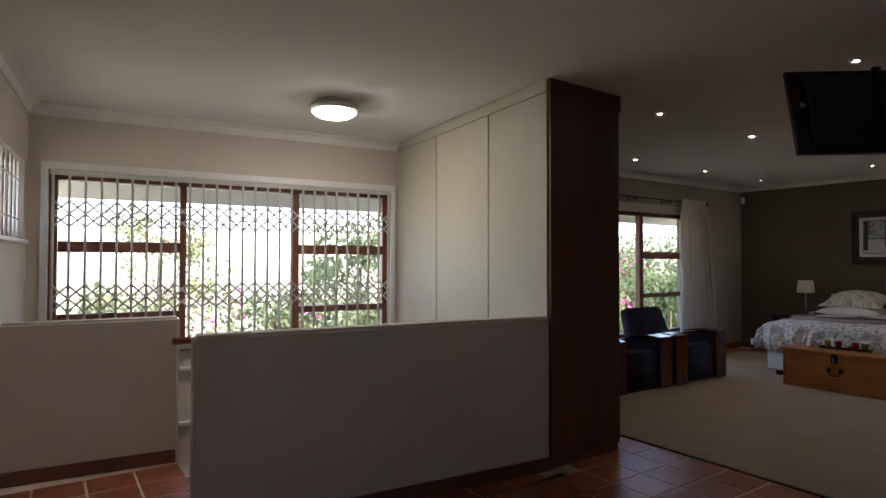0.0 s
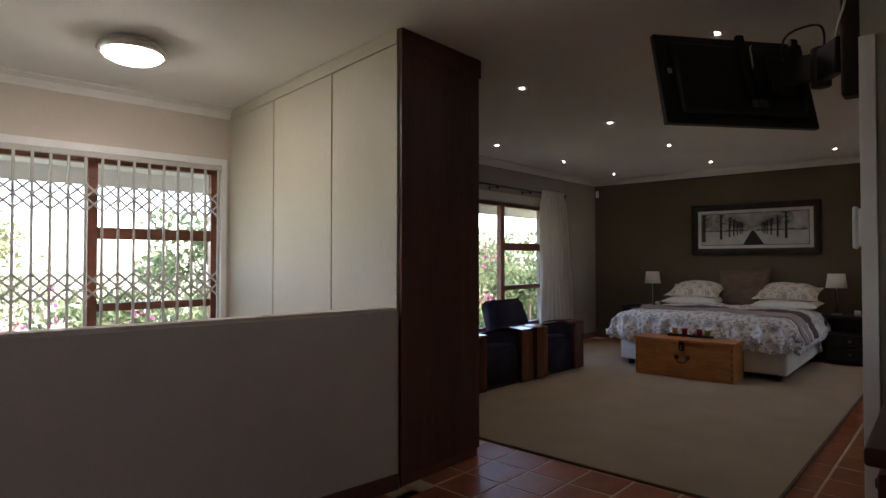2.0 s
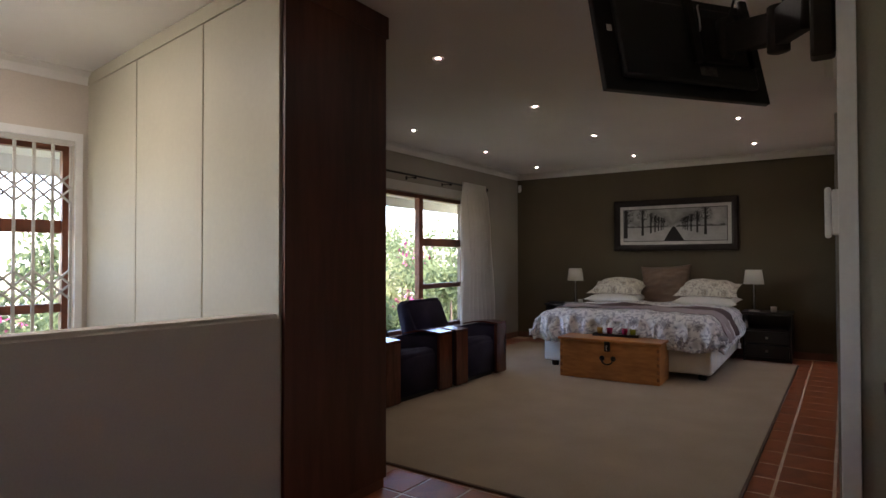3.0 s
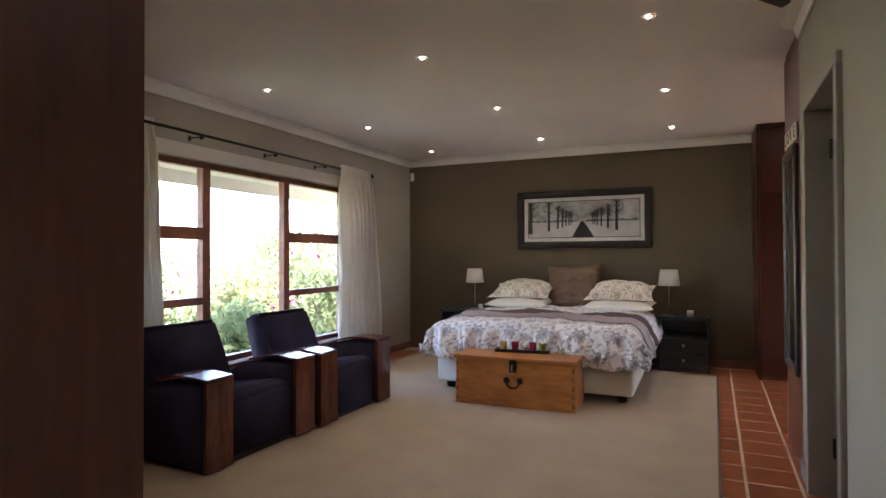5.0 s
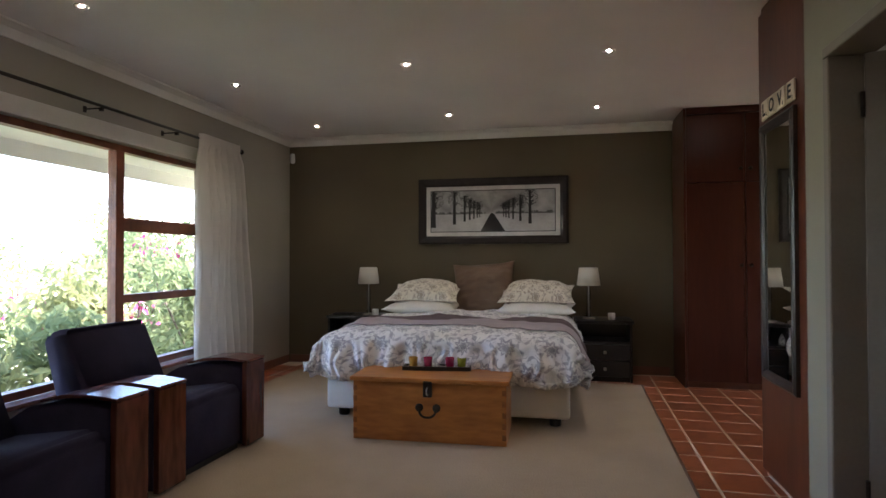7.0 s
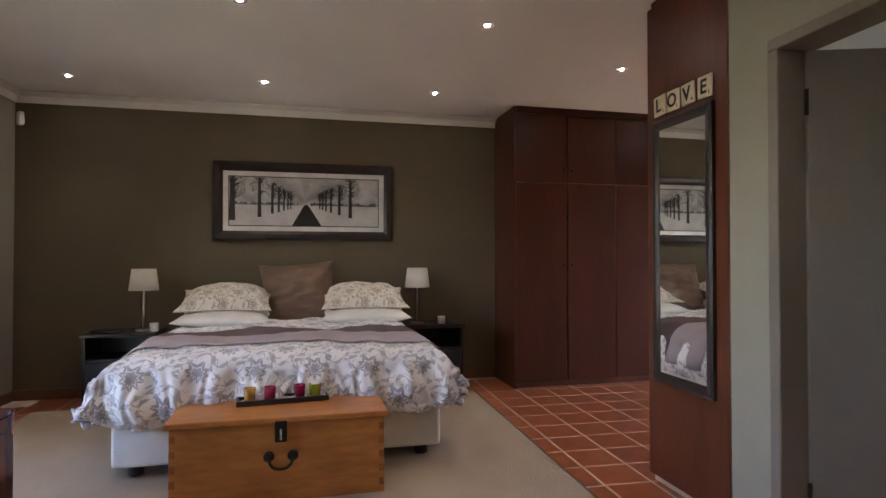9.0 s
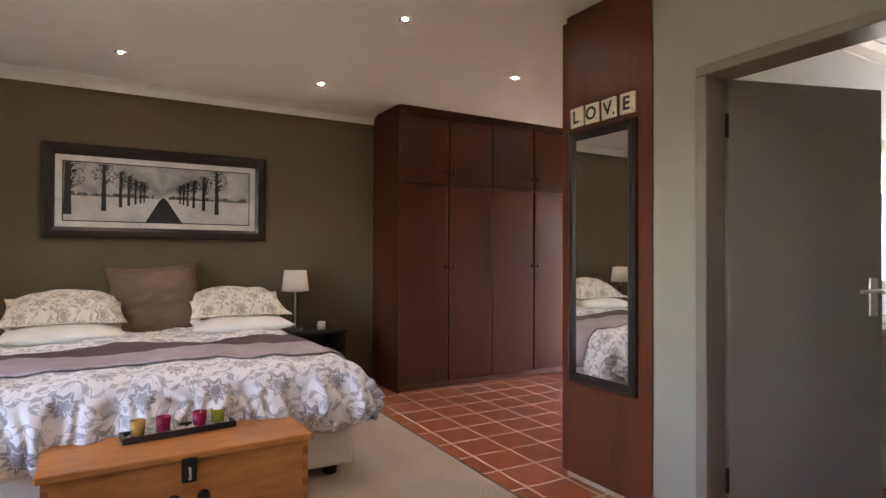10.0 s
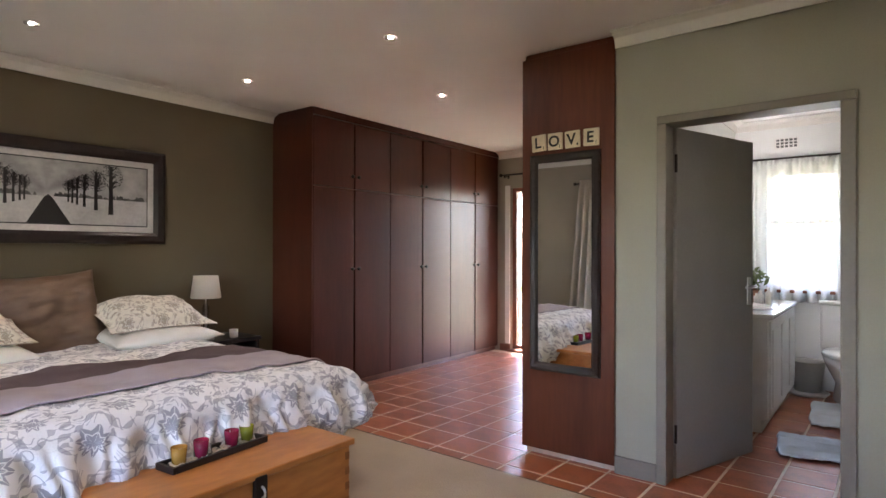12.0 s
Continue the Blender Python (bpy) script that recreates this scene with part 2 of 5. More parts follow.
M_BLOOM = mat("magenta_bloom", (0.42, 0.04, 0.18), 0.7, bump=0)
M_BARK = mat("bark", (0.13, 0.095, 0.07), 0.95, scale=5, grain=30, bump=0.6)
M_BIN = mat("frosted_bin_plastic", (0.55, 0.55, 0.50), 0.35, vary=0.05, bump=0.05)
M_POT = mat("clay_pot", (0.42, 0.2, 0.12), 0.8)

M_GLASS = bpy.data.materials.new("window_glass")
M_GLASS.use_nodes = True
g = M_GLASS.node_tree.nodes["Principled BSDF"]
g.inputs["Transmission Weight"].default_value, g.inputs["Roughness"].default_value, g.inputs["IOR"].default_value = 1.0, 0.0, 1.1
M_CLEAR = bpy.data.materials.new("clear_glass")
M_CLEAR.use_nodes = True
g = M_CLEAR.node_tree.nodes["Principled BSDF"]
g.inputs["Transmission Weight"].default_value, g.inputs["Roughness"].default_value, g.inputs["IOR"].default_value = 1.0, 0.02, 1.45
M_MIRROR = bpy.data.materials.new("mirror_silver")
M_MIRROR.use_nodes = True
g = M_MIRROR.node_tree.nodes["Principled BSDF"]
g.inputs["Metallic"].default_value, g.inputs["Roughness"].default_value, g.inputs["Base Color"].default_value = 1.0, 0.015, (0.86, 0.88, 0.87, 1)


# ---- mesh helpers ----
def box(bm, x0, x1, y0, y1, z0, z1, m=None):
    vs = [bm.verts.new(c) for c in ((x0, y0, z0), (x1, y0, z0), (x1, y1, z0), (x0, y1, z0), (x0, y0, z1), (x1, y0, z1), (x1, y1, z1), (x0, y1, z1))]
    if m is not None:
        for v in vs:
            v.co = m @ v.co
    for f in ((3, 2, 1, 0), (4, 5, 6, 7), (0, 1, 5, 4), (1, 2, 6, 5), (2, 3, 7, 6), (3, 0, 4, 7)):
        bm.faces.new([vs[i] for i in f])
    return bm


def boxes(*dims):
    bm = bmesh.new()
    for d in dims:
        box(bm, *d)
    return bm


def soft_box(x0, x1, y0, y1, z0, z1, r=0.006, seg=2):
    bm = boxes((x0, x1, y0, y1, z0, z1))
    bmesh.ops.bevel(bm, geom=list(bm.edges), offset=r, segments=seg, affect="EDGES", profile=0.5)
    return bm


def prism(points, z0, z1):
    """An upright prism over a plan polygon, anticlockwise."""
    bm = bmesh.new()
    lo, hi = [bm.verts.new((x, y, z0)) for x, y in points], [bm.verts.new((x, y, z1)) for x, y in points]
    bm.faces.new(lo[::-1]), bm.faces.new(hi)
    for i in range(len(points)):
        j = (i + 1) % len(points)
        bm.faces.new((lo[i], lo[j], hi[j], hi[i]))
    return bm


def lathe(profile, seg=24, bm=None, at=(0, 0, 0), m=None):
    """A turned shape from (radius, height) pairs."""
    bm = bm or bmesh.new()
    rings = []
    for r, z in profile:
        ring = []
        for k in range(seg):
            a = 2 * math.pi * k / seg
            co = Vector((at[0] + r * math.cos(a), at[1] + r * math.sin(a), at[2] + z))
            ring.append(bm.verts.new(m @ co if m is not None else co))
        rings.append(ring)
    for a, b in zip(rings, rings[1:]):
        for k in range(seg):
            bm.faces.new((a[k], a[(k + 1) % seg], b[(k + 1) % seg], b[k]))
    bm.faces.new(rings[0][::-1]), bm.faces.new(rings[-1])
    return bm


def rod(p, q, r, seg=10, bm=None):
    p, q = Vector(p), Vector(q)
    m = Matrix.Translation(p) @ (q - p).to_track_quat("Z", "Y").to_matrix().to_4x4()
    return lathe([(r, 0), (r, (q - p).length)], seg, bm, m=m)


def tube(points, r, seg=8):
    bm = bmesh.new()
    rings = []
    pts = [Vector(p) for p in points]
    for _ in range(2):
        pts = [pts[0]] + [q for a, b in zip(pts, pts[1:]) for q in (a * 0.75 + b * 0.25, a * 0.25 + b * 0.75)] + [pts[-1]]
    for i, p in enumerate(pts):
        d = (pts[min(i + 1, len(pts) - 1)] - pts[max(i - 1, 0)]).normalized()
        q = d.to_track_quat("Z", "Y")
        rings.append([bm.verts.new(p + q @ Vector((r * math.cos(2 * math.pi * k / seg), r * math.sin(2 * math.pi * k / seg), 0))) for k in range(seg)])
    for a, b in zip(rings, rings[1:]):
        for k in range(seg):
            bm.faces.new((a[k], a[(k + 1) % seg], b[(k + 1) % seg], b[k]))
    bm.faces.new(rings[0][::-1]), bm.faces.new(rings[-1])
    return bm


def mesh_of(name, bm, material, smooth=False):
    bmesh.ops.recalc_face_normals(bm, faces=list(bm.faces))
    me = bpy.data.meshes.new(name)
    bm.to_mesh(me)
    bm.free()
    me.materials.append(material)
    if smooth:
        for p in me.polygons:
            p.use_smooth = True
    return me


def part(name, bm, material, parent=None, label="", smooth=False, m=None):
    ob = new(name, mesh_of(name, bm, material, smooth))
    if parent is not None:
        ob.parent = parent
    if m is not None:
        ob.matrix_basis = m
    return tagged(ob, label)


def thing(name, m, label, category, group="", kind=""):
    ob = new(name)
    ob.matrix_basis = m
    ob.empty_display_size = 0.1
    return tagged(ob, label, category, group, kind)


def built(name, bm, material, label, category="", m=None, kind="structure", smooth=False):
    return tagged(part(name, bm, material, None, label, smooth, m), label, category or name.split("_")[0], "", kind)


# the stairwell stands slightly askew to the bedroom: its own axes u, v
ML = pose(2.84, 2.957, 0, 0, 0, -7)
CEIL = 2.52
# window wall, door wall, carpet and tiles lie a little askew to the bed wall
MW = pose(9.3, 5.0, 0, 0, 0, -1.2) @ pose(-9.3, -5.0, 0)
MD = pose(5.9, 0.9, 0, 0, 0, -1.2) @ pose(-5.9, -0.9, 0)
MR = pose(8.75, 1.24, 0, 0, 0, -1.4) @ pose(-8.75, -1.24, 0)

# ---- structure ----
built("ceiling", boxes((-1.6, 9.6, -2.6, 6.4, CEIL, CEIL + 0.15)), M_CEIL, "smooth off-white plastered ceiling", "ceiling")
floor = built("floor", boxes((-1.6, 9.55, -2.4, 2.9, -0.25, -0.0028)), M_GROUT, "red terracotta tiled floor with sandy grout", "floor")
part("slab", boxes((2.86, 9.55, 2.9, 5.3, -0.25, -0.0028)), M_GROUT, floor)
part("landing", boxes((-3.3, 0.05, -0.45, 0.0, -0.25, -0.0028), (-3.3, -2.07, 0, 1.3, -0.25, -0.0028)), M_GROUT, floor, m=ML)

built("wall_bed", boxes((9.3, 9.5, -2.4, 5.25, -0.02, CEIL + 0.02)), M_BEDWALL, "dark taupe painted wall behind the bed", "wall")
WX0, WX1, WZ0, WZ1 = 4.85, 7.95, 0.30, 2.0
built("wall_window", boxes((3.5, WX0, 5.0, 5.25, -0.25, CEIL + 0.02), (WX1, 9.3, 5.0, 5.25, -0.25, CEIL + 0.02), (WX0, WX1, 5.0, 5.25, -0.25, WZ0), (WX0, WX1, 5.0, 5.25, WZ1, CEIL + 0.02)), M_WINWALL, "putty painted wall with a wide window opening", "wall", MW)
DX0, DX1, DZ = 4.96, 5.79, 1.985
built("wall_hall_end", boxes((3.36, DX0 - 0.001, 0.77, 0.9, -0.02, CEIL + 0.02)), M_SAGE, "pale sage painted wall beside the doorway", "wall", MD)
built("wall_door", boxes((DX1, 6.06, 0.77, 0.9, -0.02, CEIL + 0.02), (DX0, DX1, 0.77, 0.9, DZ, CEIL + 0.02)), M_SAGE, "pale sage painted wall with a doorway", "wall")
built("wall_bath_west", boxes((3.36, 3.5, -2.15, 0.80, -0.02, CEIL + 0.02)), M_SAGE, "pale painted end wall of the passage", "wall")
built("wall_bath_east", boxes((6.0, 6.05, -2.15, 0.77, -0.02, CEIL + 0.02)), M_BATHWALL, "white bathroom wall behind the vanity", "wall")
BX0, BX1, BZ0, BZ1 = 4.55, 5.74, 0.88, 2.03
GX0, GX1, GZ = 7.62, 8.57, 2.06
S0, S1 = -2.35, -2.15
built("wall_south", boxes((3.36, BX0, S0, S1, -0.02, CEIL + 0.02), (BX0, BX1, S0, S1, -0.02, BZ0), (BX0, BX1, S0, S1, BZ1, CEIL + 0.02), (BX1, 6.05, S0, S1, -0.02, CEIL + 0.02)), M_BATHWALL, "white bathroom wall with a window opening", "wall")
built("wall_passage_end", boxes((6.05, GX0, S0, S1, -0.02, CEIL + 0.02), (GX0, GX1, S0, S1, GZ, CEIL + 0.02), (GX1, 9.3, S0, S1, -0.02, CEIL + 0.02)), M_WINWALL, "putty painted wall with a glazed door", "wall")
# out of view: white for bounce, opening added to brighten the half wall
built("wall_hall_south", boxes((-1.6, 0.6, -1.3, -1.1, -0.02, CEIL + 0.02), (1.1, 3.36, -1.3, -1.1, -0.02, CEIL + 0.02), (0.6, 1.1, -1.3, -1.1, -0.02, 1.3), (0.6, 1.1, -1.3, -1.1, 1.75, CEIL + 0.02)), M_BATHWALL, "unseen hall wall, whitened and with an opening added for light", "wall")
LW0, LW1 = 0.75, 2.22
built("wall_left", boxes((-3.25, -3.05, -4.6, LW0, -2.6, CEIL + 0.02), (-3.25, -3.05, LW1, 2.62, -2.6, CEIL + 0.02), (-3.25, -3.05, LW0, LW1, -2.6, 1.45), (-3.25, -3.05, LW0, LW1, 2.05, CEIL + 0.02)), M_BEIGE, "beige painted stairwell wall with a small window", "wall", ML)
SX0, SX1, SZ0, SZ1 = -2.92, -0.09, 0.58, 2.03
built("wall_gate", boxes((-3.05, SX0, 2.37, 2.6, -2.6, CEIL + 0.02), (SX1, 0.9, 2.37, 2.6, -2.6, CEIL + 0.02), (SX0, SX1, 2.37, 2.6, -2.6, SZ0), (SX0, SX1, 2.37, 2.6, SZ1, CEIL + 0.02)), M_BEIGE, "beige painted stairwell wall with a wide barred window", "wall", ML)


def parapet(u0, u1, v0, v1, h, label):
    bm = boxes((u0, u1, v0, v1, -0.3, h))
    bmesh.ops.bevel(bm, geom=[e for e in bm.edges if max(v.co.z for v in e.verts) > h - 0.01 and min(v.co.z for v in e.verts) > -0.1 or abs(e.verts[0].co.z - e.verts[1].co.z) > 0.5], offset=0.018, segments=3, affect="EDGES")
    return built("half_wall", bm, M_BEIGE, label, "wall", ML)


parapet(-2.11, -0.003, 0.0, 0.13, 0.975, "smooth beige half wall guarding the stairs")
parapet(-3.05, -2.07, 1.30, 1.43, 0.955, "short beige half wall at the stair head")
# the stairwell below
built("stair_floor", boxes((-3.05, 0, 0.1, 2.37, -2.7, -2.6)), M_GROUT, "tiled floor at the foot of the stairs", "floor", ML)
built("stair_wall", boxes((-3.05, 0.0, 0.0, 0.12, -2.6, -0.3), (-0.02, 0.05, 0.12, 2.37, -2.6, 0.0), (-3.05, -2.07, 1.2, 1.3, -2.6, -0.25), (-2.12, -2.07, 0.12, 1.2, -2.6, -0.25)), M_BEIGE, "beige painted stairwell sides", "wall", ML)
stairs = thing("stairs", ML, "terracotta tiled stairs with pale nosings going down", "stairs", kind="structure")
for i in range(9):
    part("step", boxes((-2.07 + 0.25 * i, -2.07 + 0.25 * (i + 1), 0.14, 1.3, -2.6, -0.175 * (i + 1))), M_TILE, stairs)
for i in range(3):
    part("ledge", soft_box(-3.04, -0.05, 2.31, 2.37, 0.42 - 0.45 * i, 0.445 - 0.45 * i, 0.004), M_WHITE, stairs, "thin white ledge")
part("handrail", tube([(-2.12, 1.26, 0.80), (-1.6, 1.26, 0.80), (-0.1, 1.26, -0.3)], 0.024), M_FRAMEWOOD, stairs, "round wooden handrail", True)

# skirtings and cornices
def skirting(x0, x1, y0, y1, m=None, h=0.085):
    return built("baseboard", soft_box(x0, x1, y0, y1, 0.0, h, 0.004), M_SKIRT, "brown tiled skirting along the wall foot", "baseboard", m)


skirting(-2.09, -0.02, -0.014, -0.001, ML), skirting(-3.04, -2.09, 1.286, 1.299, ML)
skirting(9.286, 9.299, 0.92, 4.98), skirting(7.97, 9.28, 4.986, 4.999, MW), skirting(3.9, 7.9, 4.986, 4.999, MW)
built("baseboard", soft_box(5.821, 6.056, 0.901, 0.916, 0.0, 0.10, 0.004), M_FRAMEGREY, "grey painted skirting beside the doorway", "baseboard")
built("baseboard", soft_box(3.37, 4.897, 0.901, 0.916, 0.0, 0.10, 0.004), M_FRAMEGREY, "grey painted skirting beside the doorway", "baseboard", MD)
built("baseboard", soft_box(8.575, 8.72, -2.149, -2.135, 0.0, 0.09, 0.004), M_SKIRT, "brown skirting beside the glazed door", "baseboard")


def cornice(p, q, inward, m=None, size=0.085):
    """A coved moulding between wall and ceiling from p to q."""
    bm = bmesh.new()
    d = Vector((*inward, 0))
    prof = [(0.001, -size), (0.012, -size), (0.016, -size * 0.8), (size * 0.35, -size * 0.38), (size * 0.8, -0.016), (size, -0.012), (size, -0.001), (0.001, -0.001)]
    ends = []
    for e in (p, q):
        ends.append([bm.verts.new(Vector((e[0], e[1], CEIL)) + d * a + Vector((0, 0, b))) for a, b in prof])
    for k in range(len(prof)):
        j = (k + 1) % len(prof)
        bm.faces.new((ends[0][k], ends[0][j], ends[1][j], ends[1][k]))
    bm.faces.new(ends[0]), bm.faces.new(ends[1][::-1])
    return built("trim", bm, M_CORNICE, "white coved plaster cornice under the ceiling", "cornice", m)


cornice((9.3, 0.88), (9.3, 5.0), (-1, 0)), cornice((3.85, 5.0), (9.3, 5.0), (0, -1), MW)
cornice((3.36, 0.9), (6.055, 0.9), (0, 1), MD), cornice((6.7, -2.15), (8.74, -2.15), (0, 1))
cornice((-3.05, 2.37), (0.0, 2.37), (0, -1), ML), cornice((-3.05, -4.5), (-3.05, 2.37), (1, 0), ML)
cornice((6.0, -2.15), (3.5, -2.15), (0, 1)), cornice((6.0, -2.15), (6.0, 0.77), (-1, 0))

# built-in cupboard between stairs and bedroom
cup = thing("cupboard_block", pose(0, 0, 0), "full-height built-in cupboard, cream panels and dark wood end", "cupboard")
part("body", prism([(2.85, 2.972), (3.525, 2.97), (3.76, 5.2), (3.13, 5.3)], 0.0, CEIL - 0.004), M_DARKWOOD, cup)
part("end_panel", prism([(2.842, 2.952), (3.535, 2.952), (3.535, 2.971), (2.842, 2.971)], 0.055, 2.40), M_DARKWOOD, cup, "dark stained veneer end panel")
part("top_filler", prism([(2.835, 2.945), (3.55, 2.945), (3.55, 2.968), (2.835, 2.968)], 2.40, CEIL - 0.005), M_DARKWOOD, cup, "dark wooden filler under the ceiling")
part("plinth", prism([(2.85, 2.962), (3.525, 2.962), (3.525, 2.973), (2.85, 2.973)], 0.0, 0.054), M_SKIRT, cup)
for a, b in ((0.02, 0.70), (0.712, 1.53), (1.542, 2.36)):
    part("cream_panel", soft_box(-0.012, 0.012, a, b, -0.3, 2.43, 0.003), M_CREAM, cup, "cream lacquered panel", m=ML)
part("cream_top", soft_box(-0.016, 0.012, 0.02, 2.36, 2.434, CEIL - 0.004, 0.003), M_CREAM, cup, "cream filler strip", m=ML)


# ---- windows ----
def wooden_window(name, m, label, lights, z0, z1, depth, trim=None):
    """A hardwood window: lights are (x0, x1, bars) where bars are (z0, z1) rails; trim is a painted surround."""
    w = thing(name, m, label, "window", kind="structure")
    a, b = lights[0][0] - 0.06, lights[-1][1] + 0.06
    fr = part("window_frame", boxes((a, b, 0, depth, z1 - 0.045, z1), (a, b, 0, depth, z0, z0 + 0.05), (a, a + 0.055, 0, depth, z0 + 0.05, z1 - 0.045), (b - 0.055, b, 0, depth, z0 + 0.05, z1 - 0.045)), M_FRAMEWOOD, w)
    for p, q in zip(lights, lights[1:]):
        part("mullion", soft_box(p[1], q[0], -0.004, depth, z0 + 0.05, z1 - 0.045, 0.004), M_FRAMEWOOD, w)
    for x0, x1, bars in lights:
        edges = [z0 + 0.05]
        for c, d in bars:
            part("rail", soft_box(x0, x1, -0.002, depth * 0.8, c, d, 0.004), M_FRAMEWOOD, w)
            edges += [c, d]
        edges.append(z1 - 0.045)
        for c, d in zip(edges[::2], edges[1::2]):
            pane = part("pane", boxes((x0, x1, depth * 0.45, depth * 0.45 + 0.004, c, d)), M_GLASS, w)
            pane.visible_shadow = False
    if trim:
        t = trim
        part("surround", boxes((a - t, b + t, -0.03, 0.0, z1, z1 + t), (a - t, a, -0.03, 0.0, z0 - t, z1), (b, b + t, -0.03, 0.0, z0 - t, z1)), M_WHITE, w, "white painted surround")
    part("window_sill", soft_box(a - 0.03, b + 0.03, -0.10, 0.0, z0 - 0.03, z0 - 0.002, 0.006), M_WHITE if trim else M_FRAMEWOOD, w)
    return w


BARS = ((0.84, 0.90), (1.37, 1.47))
wooden_window("window_1", pose(0, 5.12, 0), "wide hardwood window with a fixed middle pane and side casements", [(4.91, 5.82, BARS), (5.90, 6.83, ()), (6.91, 7.89, BARS)], WZ0 + 0.03, WZ1, 0.07)
wooden_window("window_2", ML @ pose(0, 2.44, 0), "wide hardwood stairwell window behind a white trellis gate", [(-2.86, -1.995, ((0.85, 0.91), (1.395, 1.483))), (-1.945, -1.045, ()), (-0.98, -0.145, ((0.85, 0.91), (1.395, 1.483)))], SZ0 + 0.03, SZ1 - 0.02, 0.07)
built("trim", boxes((SX0 - 0.045, SX1 + 0.045, 2.345, 2.372, SZ1, SZ1 + 0.055), (SX0 - 0.045, SX0, 2.345, 2.372, SZ0, SZ1), (SX1, SX1 + 0.045, 2.345, 2.372, SZ0, SZ1)), M_WHITE, "white painted surround of the stairwell window", "trim", ML)
wooden_window("window_3", ML @ pose(-3.12, 0, 0, 0, 0, 90), "small barred stairwell window with a white sill", [(LW0 + 0.06, 1.48, ()), (1.53, LW1 - 0.06, ())], 1.48, 2.05, 0.06, 0.03)
wooden_window("window_4", pose(0, -2.2, 0, 0, 0, 180), "bathroom window behind a sheer curtain", [(-BX1 + 0.06, -5.18, ((1.52, 1.57),)), (-5.12, -BX0 - 0.06, ((1.52, 1.57),))], BZ0 + 0.03, BZ1, 0.07)
gd = wooden_window("window_5", pose(0, -2.2, 0, 0, 0, 180), "tall glazed hardwood door at the passage end", [(-GX1 + 0.06, -8.44, ()), (-8.38, -GX0 - 0.06, ())], 0.03, GZ, 0.08)
built("trim", boxes((8.575, 8.64, -2.148, -2.13, 0.10, GZ + 0.03)), M_WHITE, "white painted edge beside the glazed door", "trim")

built("trim", soft_box(4.80, 7.99, 4.984, 4.9985, 2.004, 2.115, 0.004), mat("pale_lintel_paint", (0.60, 0.56, 0.50), 0.6, vary=0.04, bump=0.03), "pale painted board above the wide window", "trim", MW)

# trellis gate of the stair window
gate = thing("security_gate", ML @ pose(0, 2.325, 0), "white steel trellis security gate across the stair window", "security gate")
part("track", boxes((-2.90, -0.11, -0.018, 0.018, 1.985, 2.02)), M_GATE, gate)
part("bottom_track", boxes((-2.90, -0.11, -0.018, 0.018, 0.60, 0.63)), M_GATE, gate)
bar_me = mesh_of("bar", soft_box(-0.009, 0.009, -0.009, 0.009, 0.63, 1.985, 0.002, 1), M_GATE)
NB = 27
xs = [-2.885 + (2.885 - 0.125) * k / (NB - 1) for k in range(NB)]
for x in xs:
    b = new("bar", bar_me)
    b.parent, b.location = gate, (x, 0, 0)
step = xs[1] - xs[0]
hh = 0.10
strips = []
for s in (-1, 1):
    bm = rod((0, 0.012 * s, -hh / 2 * s), (step, 0.012 * s, hh / 2 * s), 0.008, 6)
    strips.append(mesh_of("lattice_strip", bm, M_GATE))
for x in xs[:-1]:
    for zc in (1.74, 1.64, 1.09, 0.99):
        for me in strips:
            o = new("lattice_strip", me)
            o.parent, o.location = gate, (x, 0, zc)
gate3 = thing("window_bars", ML @ pose(-3.07, 0, 0), "white steel bars over the small stairwell window", "window bars")
for k in range(9):
    part("bar", rod((0, LW0 + 0.08 + k * 0.16, 1.46), (0, LW0 + 0.08 + k * 0.16, 2.04), 0.008, 6), M_WHITE, gate3)
for z in (1.62, 1.9):
    part("crossbar", rod((0, LW0 + 0.02, z), (0, LW1 - 0.02, z), 0.006, 6), M_WHITE, gate3)

# ---- bedroom: fittings ----
carpet = thing("carpet", MR, "large beige loop carpet with a dark bound edge on tiles", "carpet")
part("field", soft_box(3.77, 8.75, 1.262, 4.66, -0.002, 0.012, 0.004), M_CARPET, carpet)
part("binding", boxes((3.755, 8.765, 1.247, 1.264, -0.002, 0.010), (3.755, 3.772, 1.264, 4.66, -0.002, 0.010), (8.748, 8.765, 1.264, 4.66, -0.002, 0.010)), M_BIND, carpet, "dark binding tape")


def downlight(x, y):
    d = thing("downlight", pose(x, y, CEIL), "small round recessed ceiling spotlight, lit", "ceiling light", "ceiling spotlights")
    ring = bmesh.new()
    seg = 24
    loops = [[ring.verts.new((r * math.cos(2 * math.pi * k / seg), r * math.sin(2 * math.pi * k / seg), z)) for k in range(seg)] for r, z in ((0.038, -0.001), (0.036, -0.006), (0.028, -0.005), (0.0127, -0.001))]
    for a, b in zip(loops, loops[1:]):
        for k in range(seg):
            ring.faces.new((a[k], a[(k + 1) % seg], b[(k + 1) % seg], b[k]))
    part("ring", ring, M_NICKEL, d, "dull nickel rim", True)
    part("bulb", lathe([(0.0125, -0.001), (0.0125, -0.003), (0.008, -0.006)], 16), M_BULB, d, "glowing warm bulb")
    return d


first = downlight(*SPOTS[0])
for x, y in SPOTS[1:]:
    copy_thing(first, pose(x, y, CEIL))

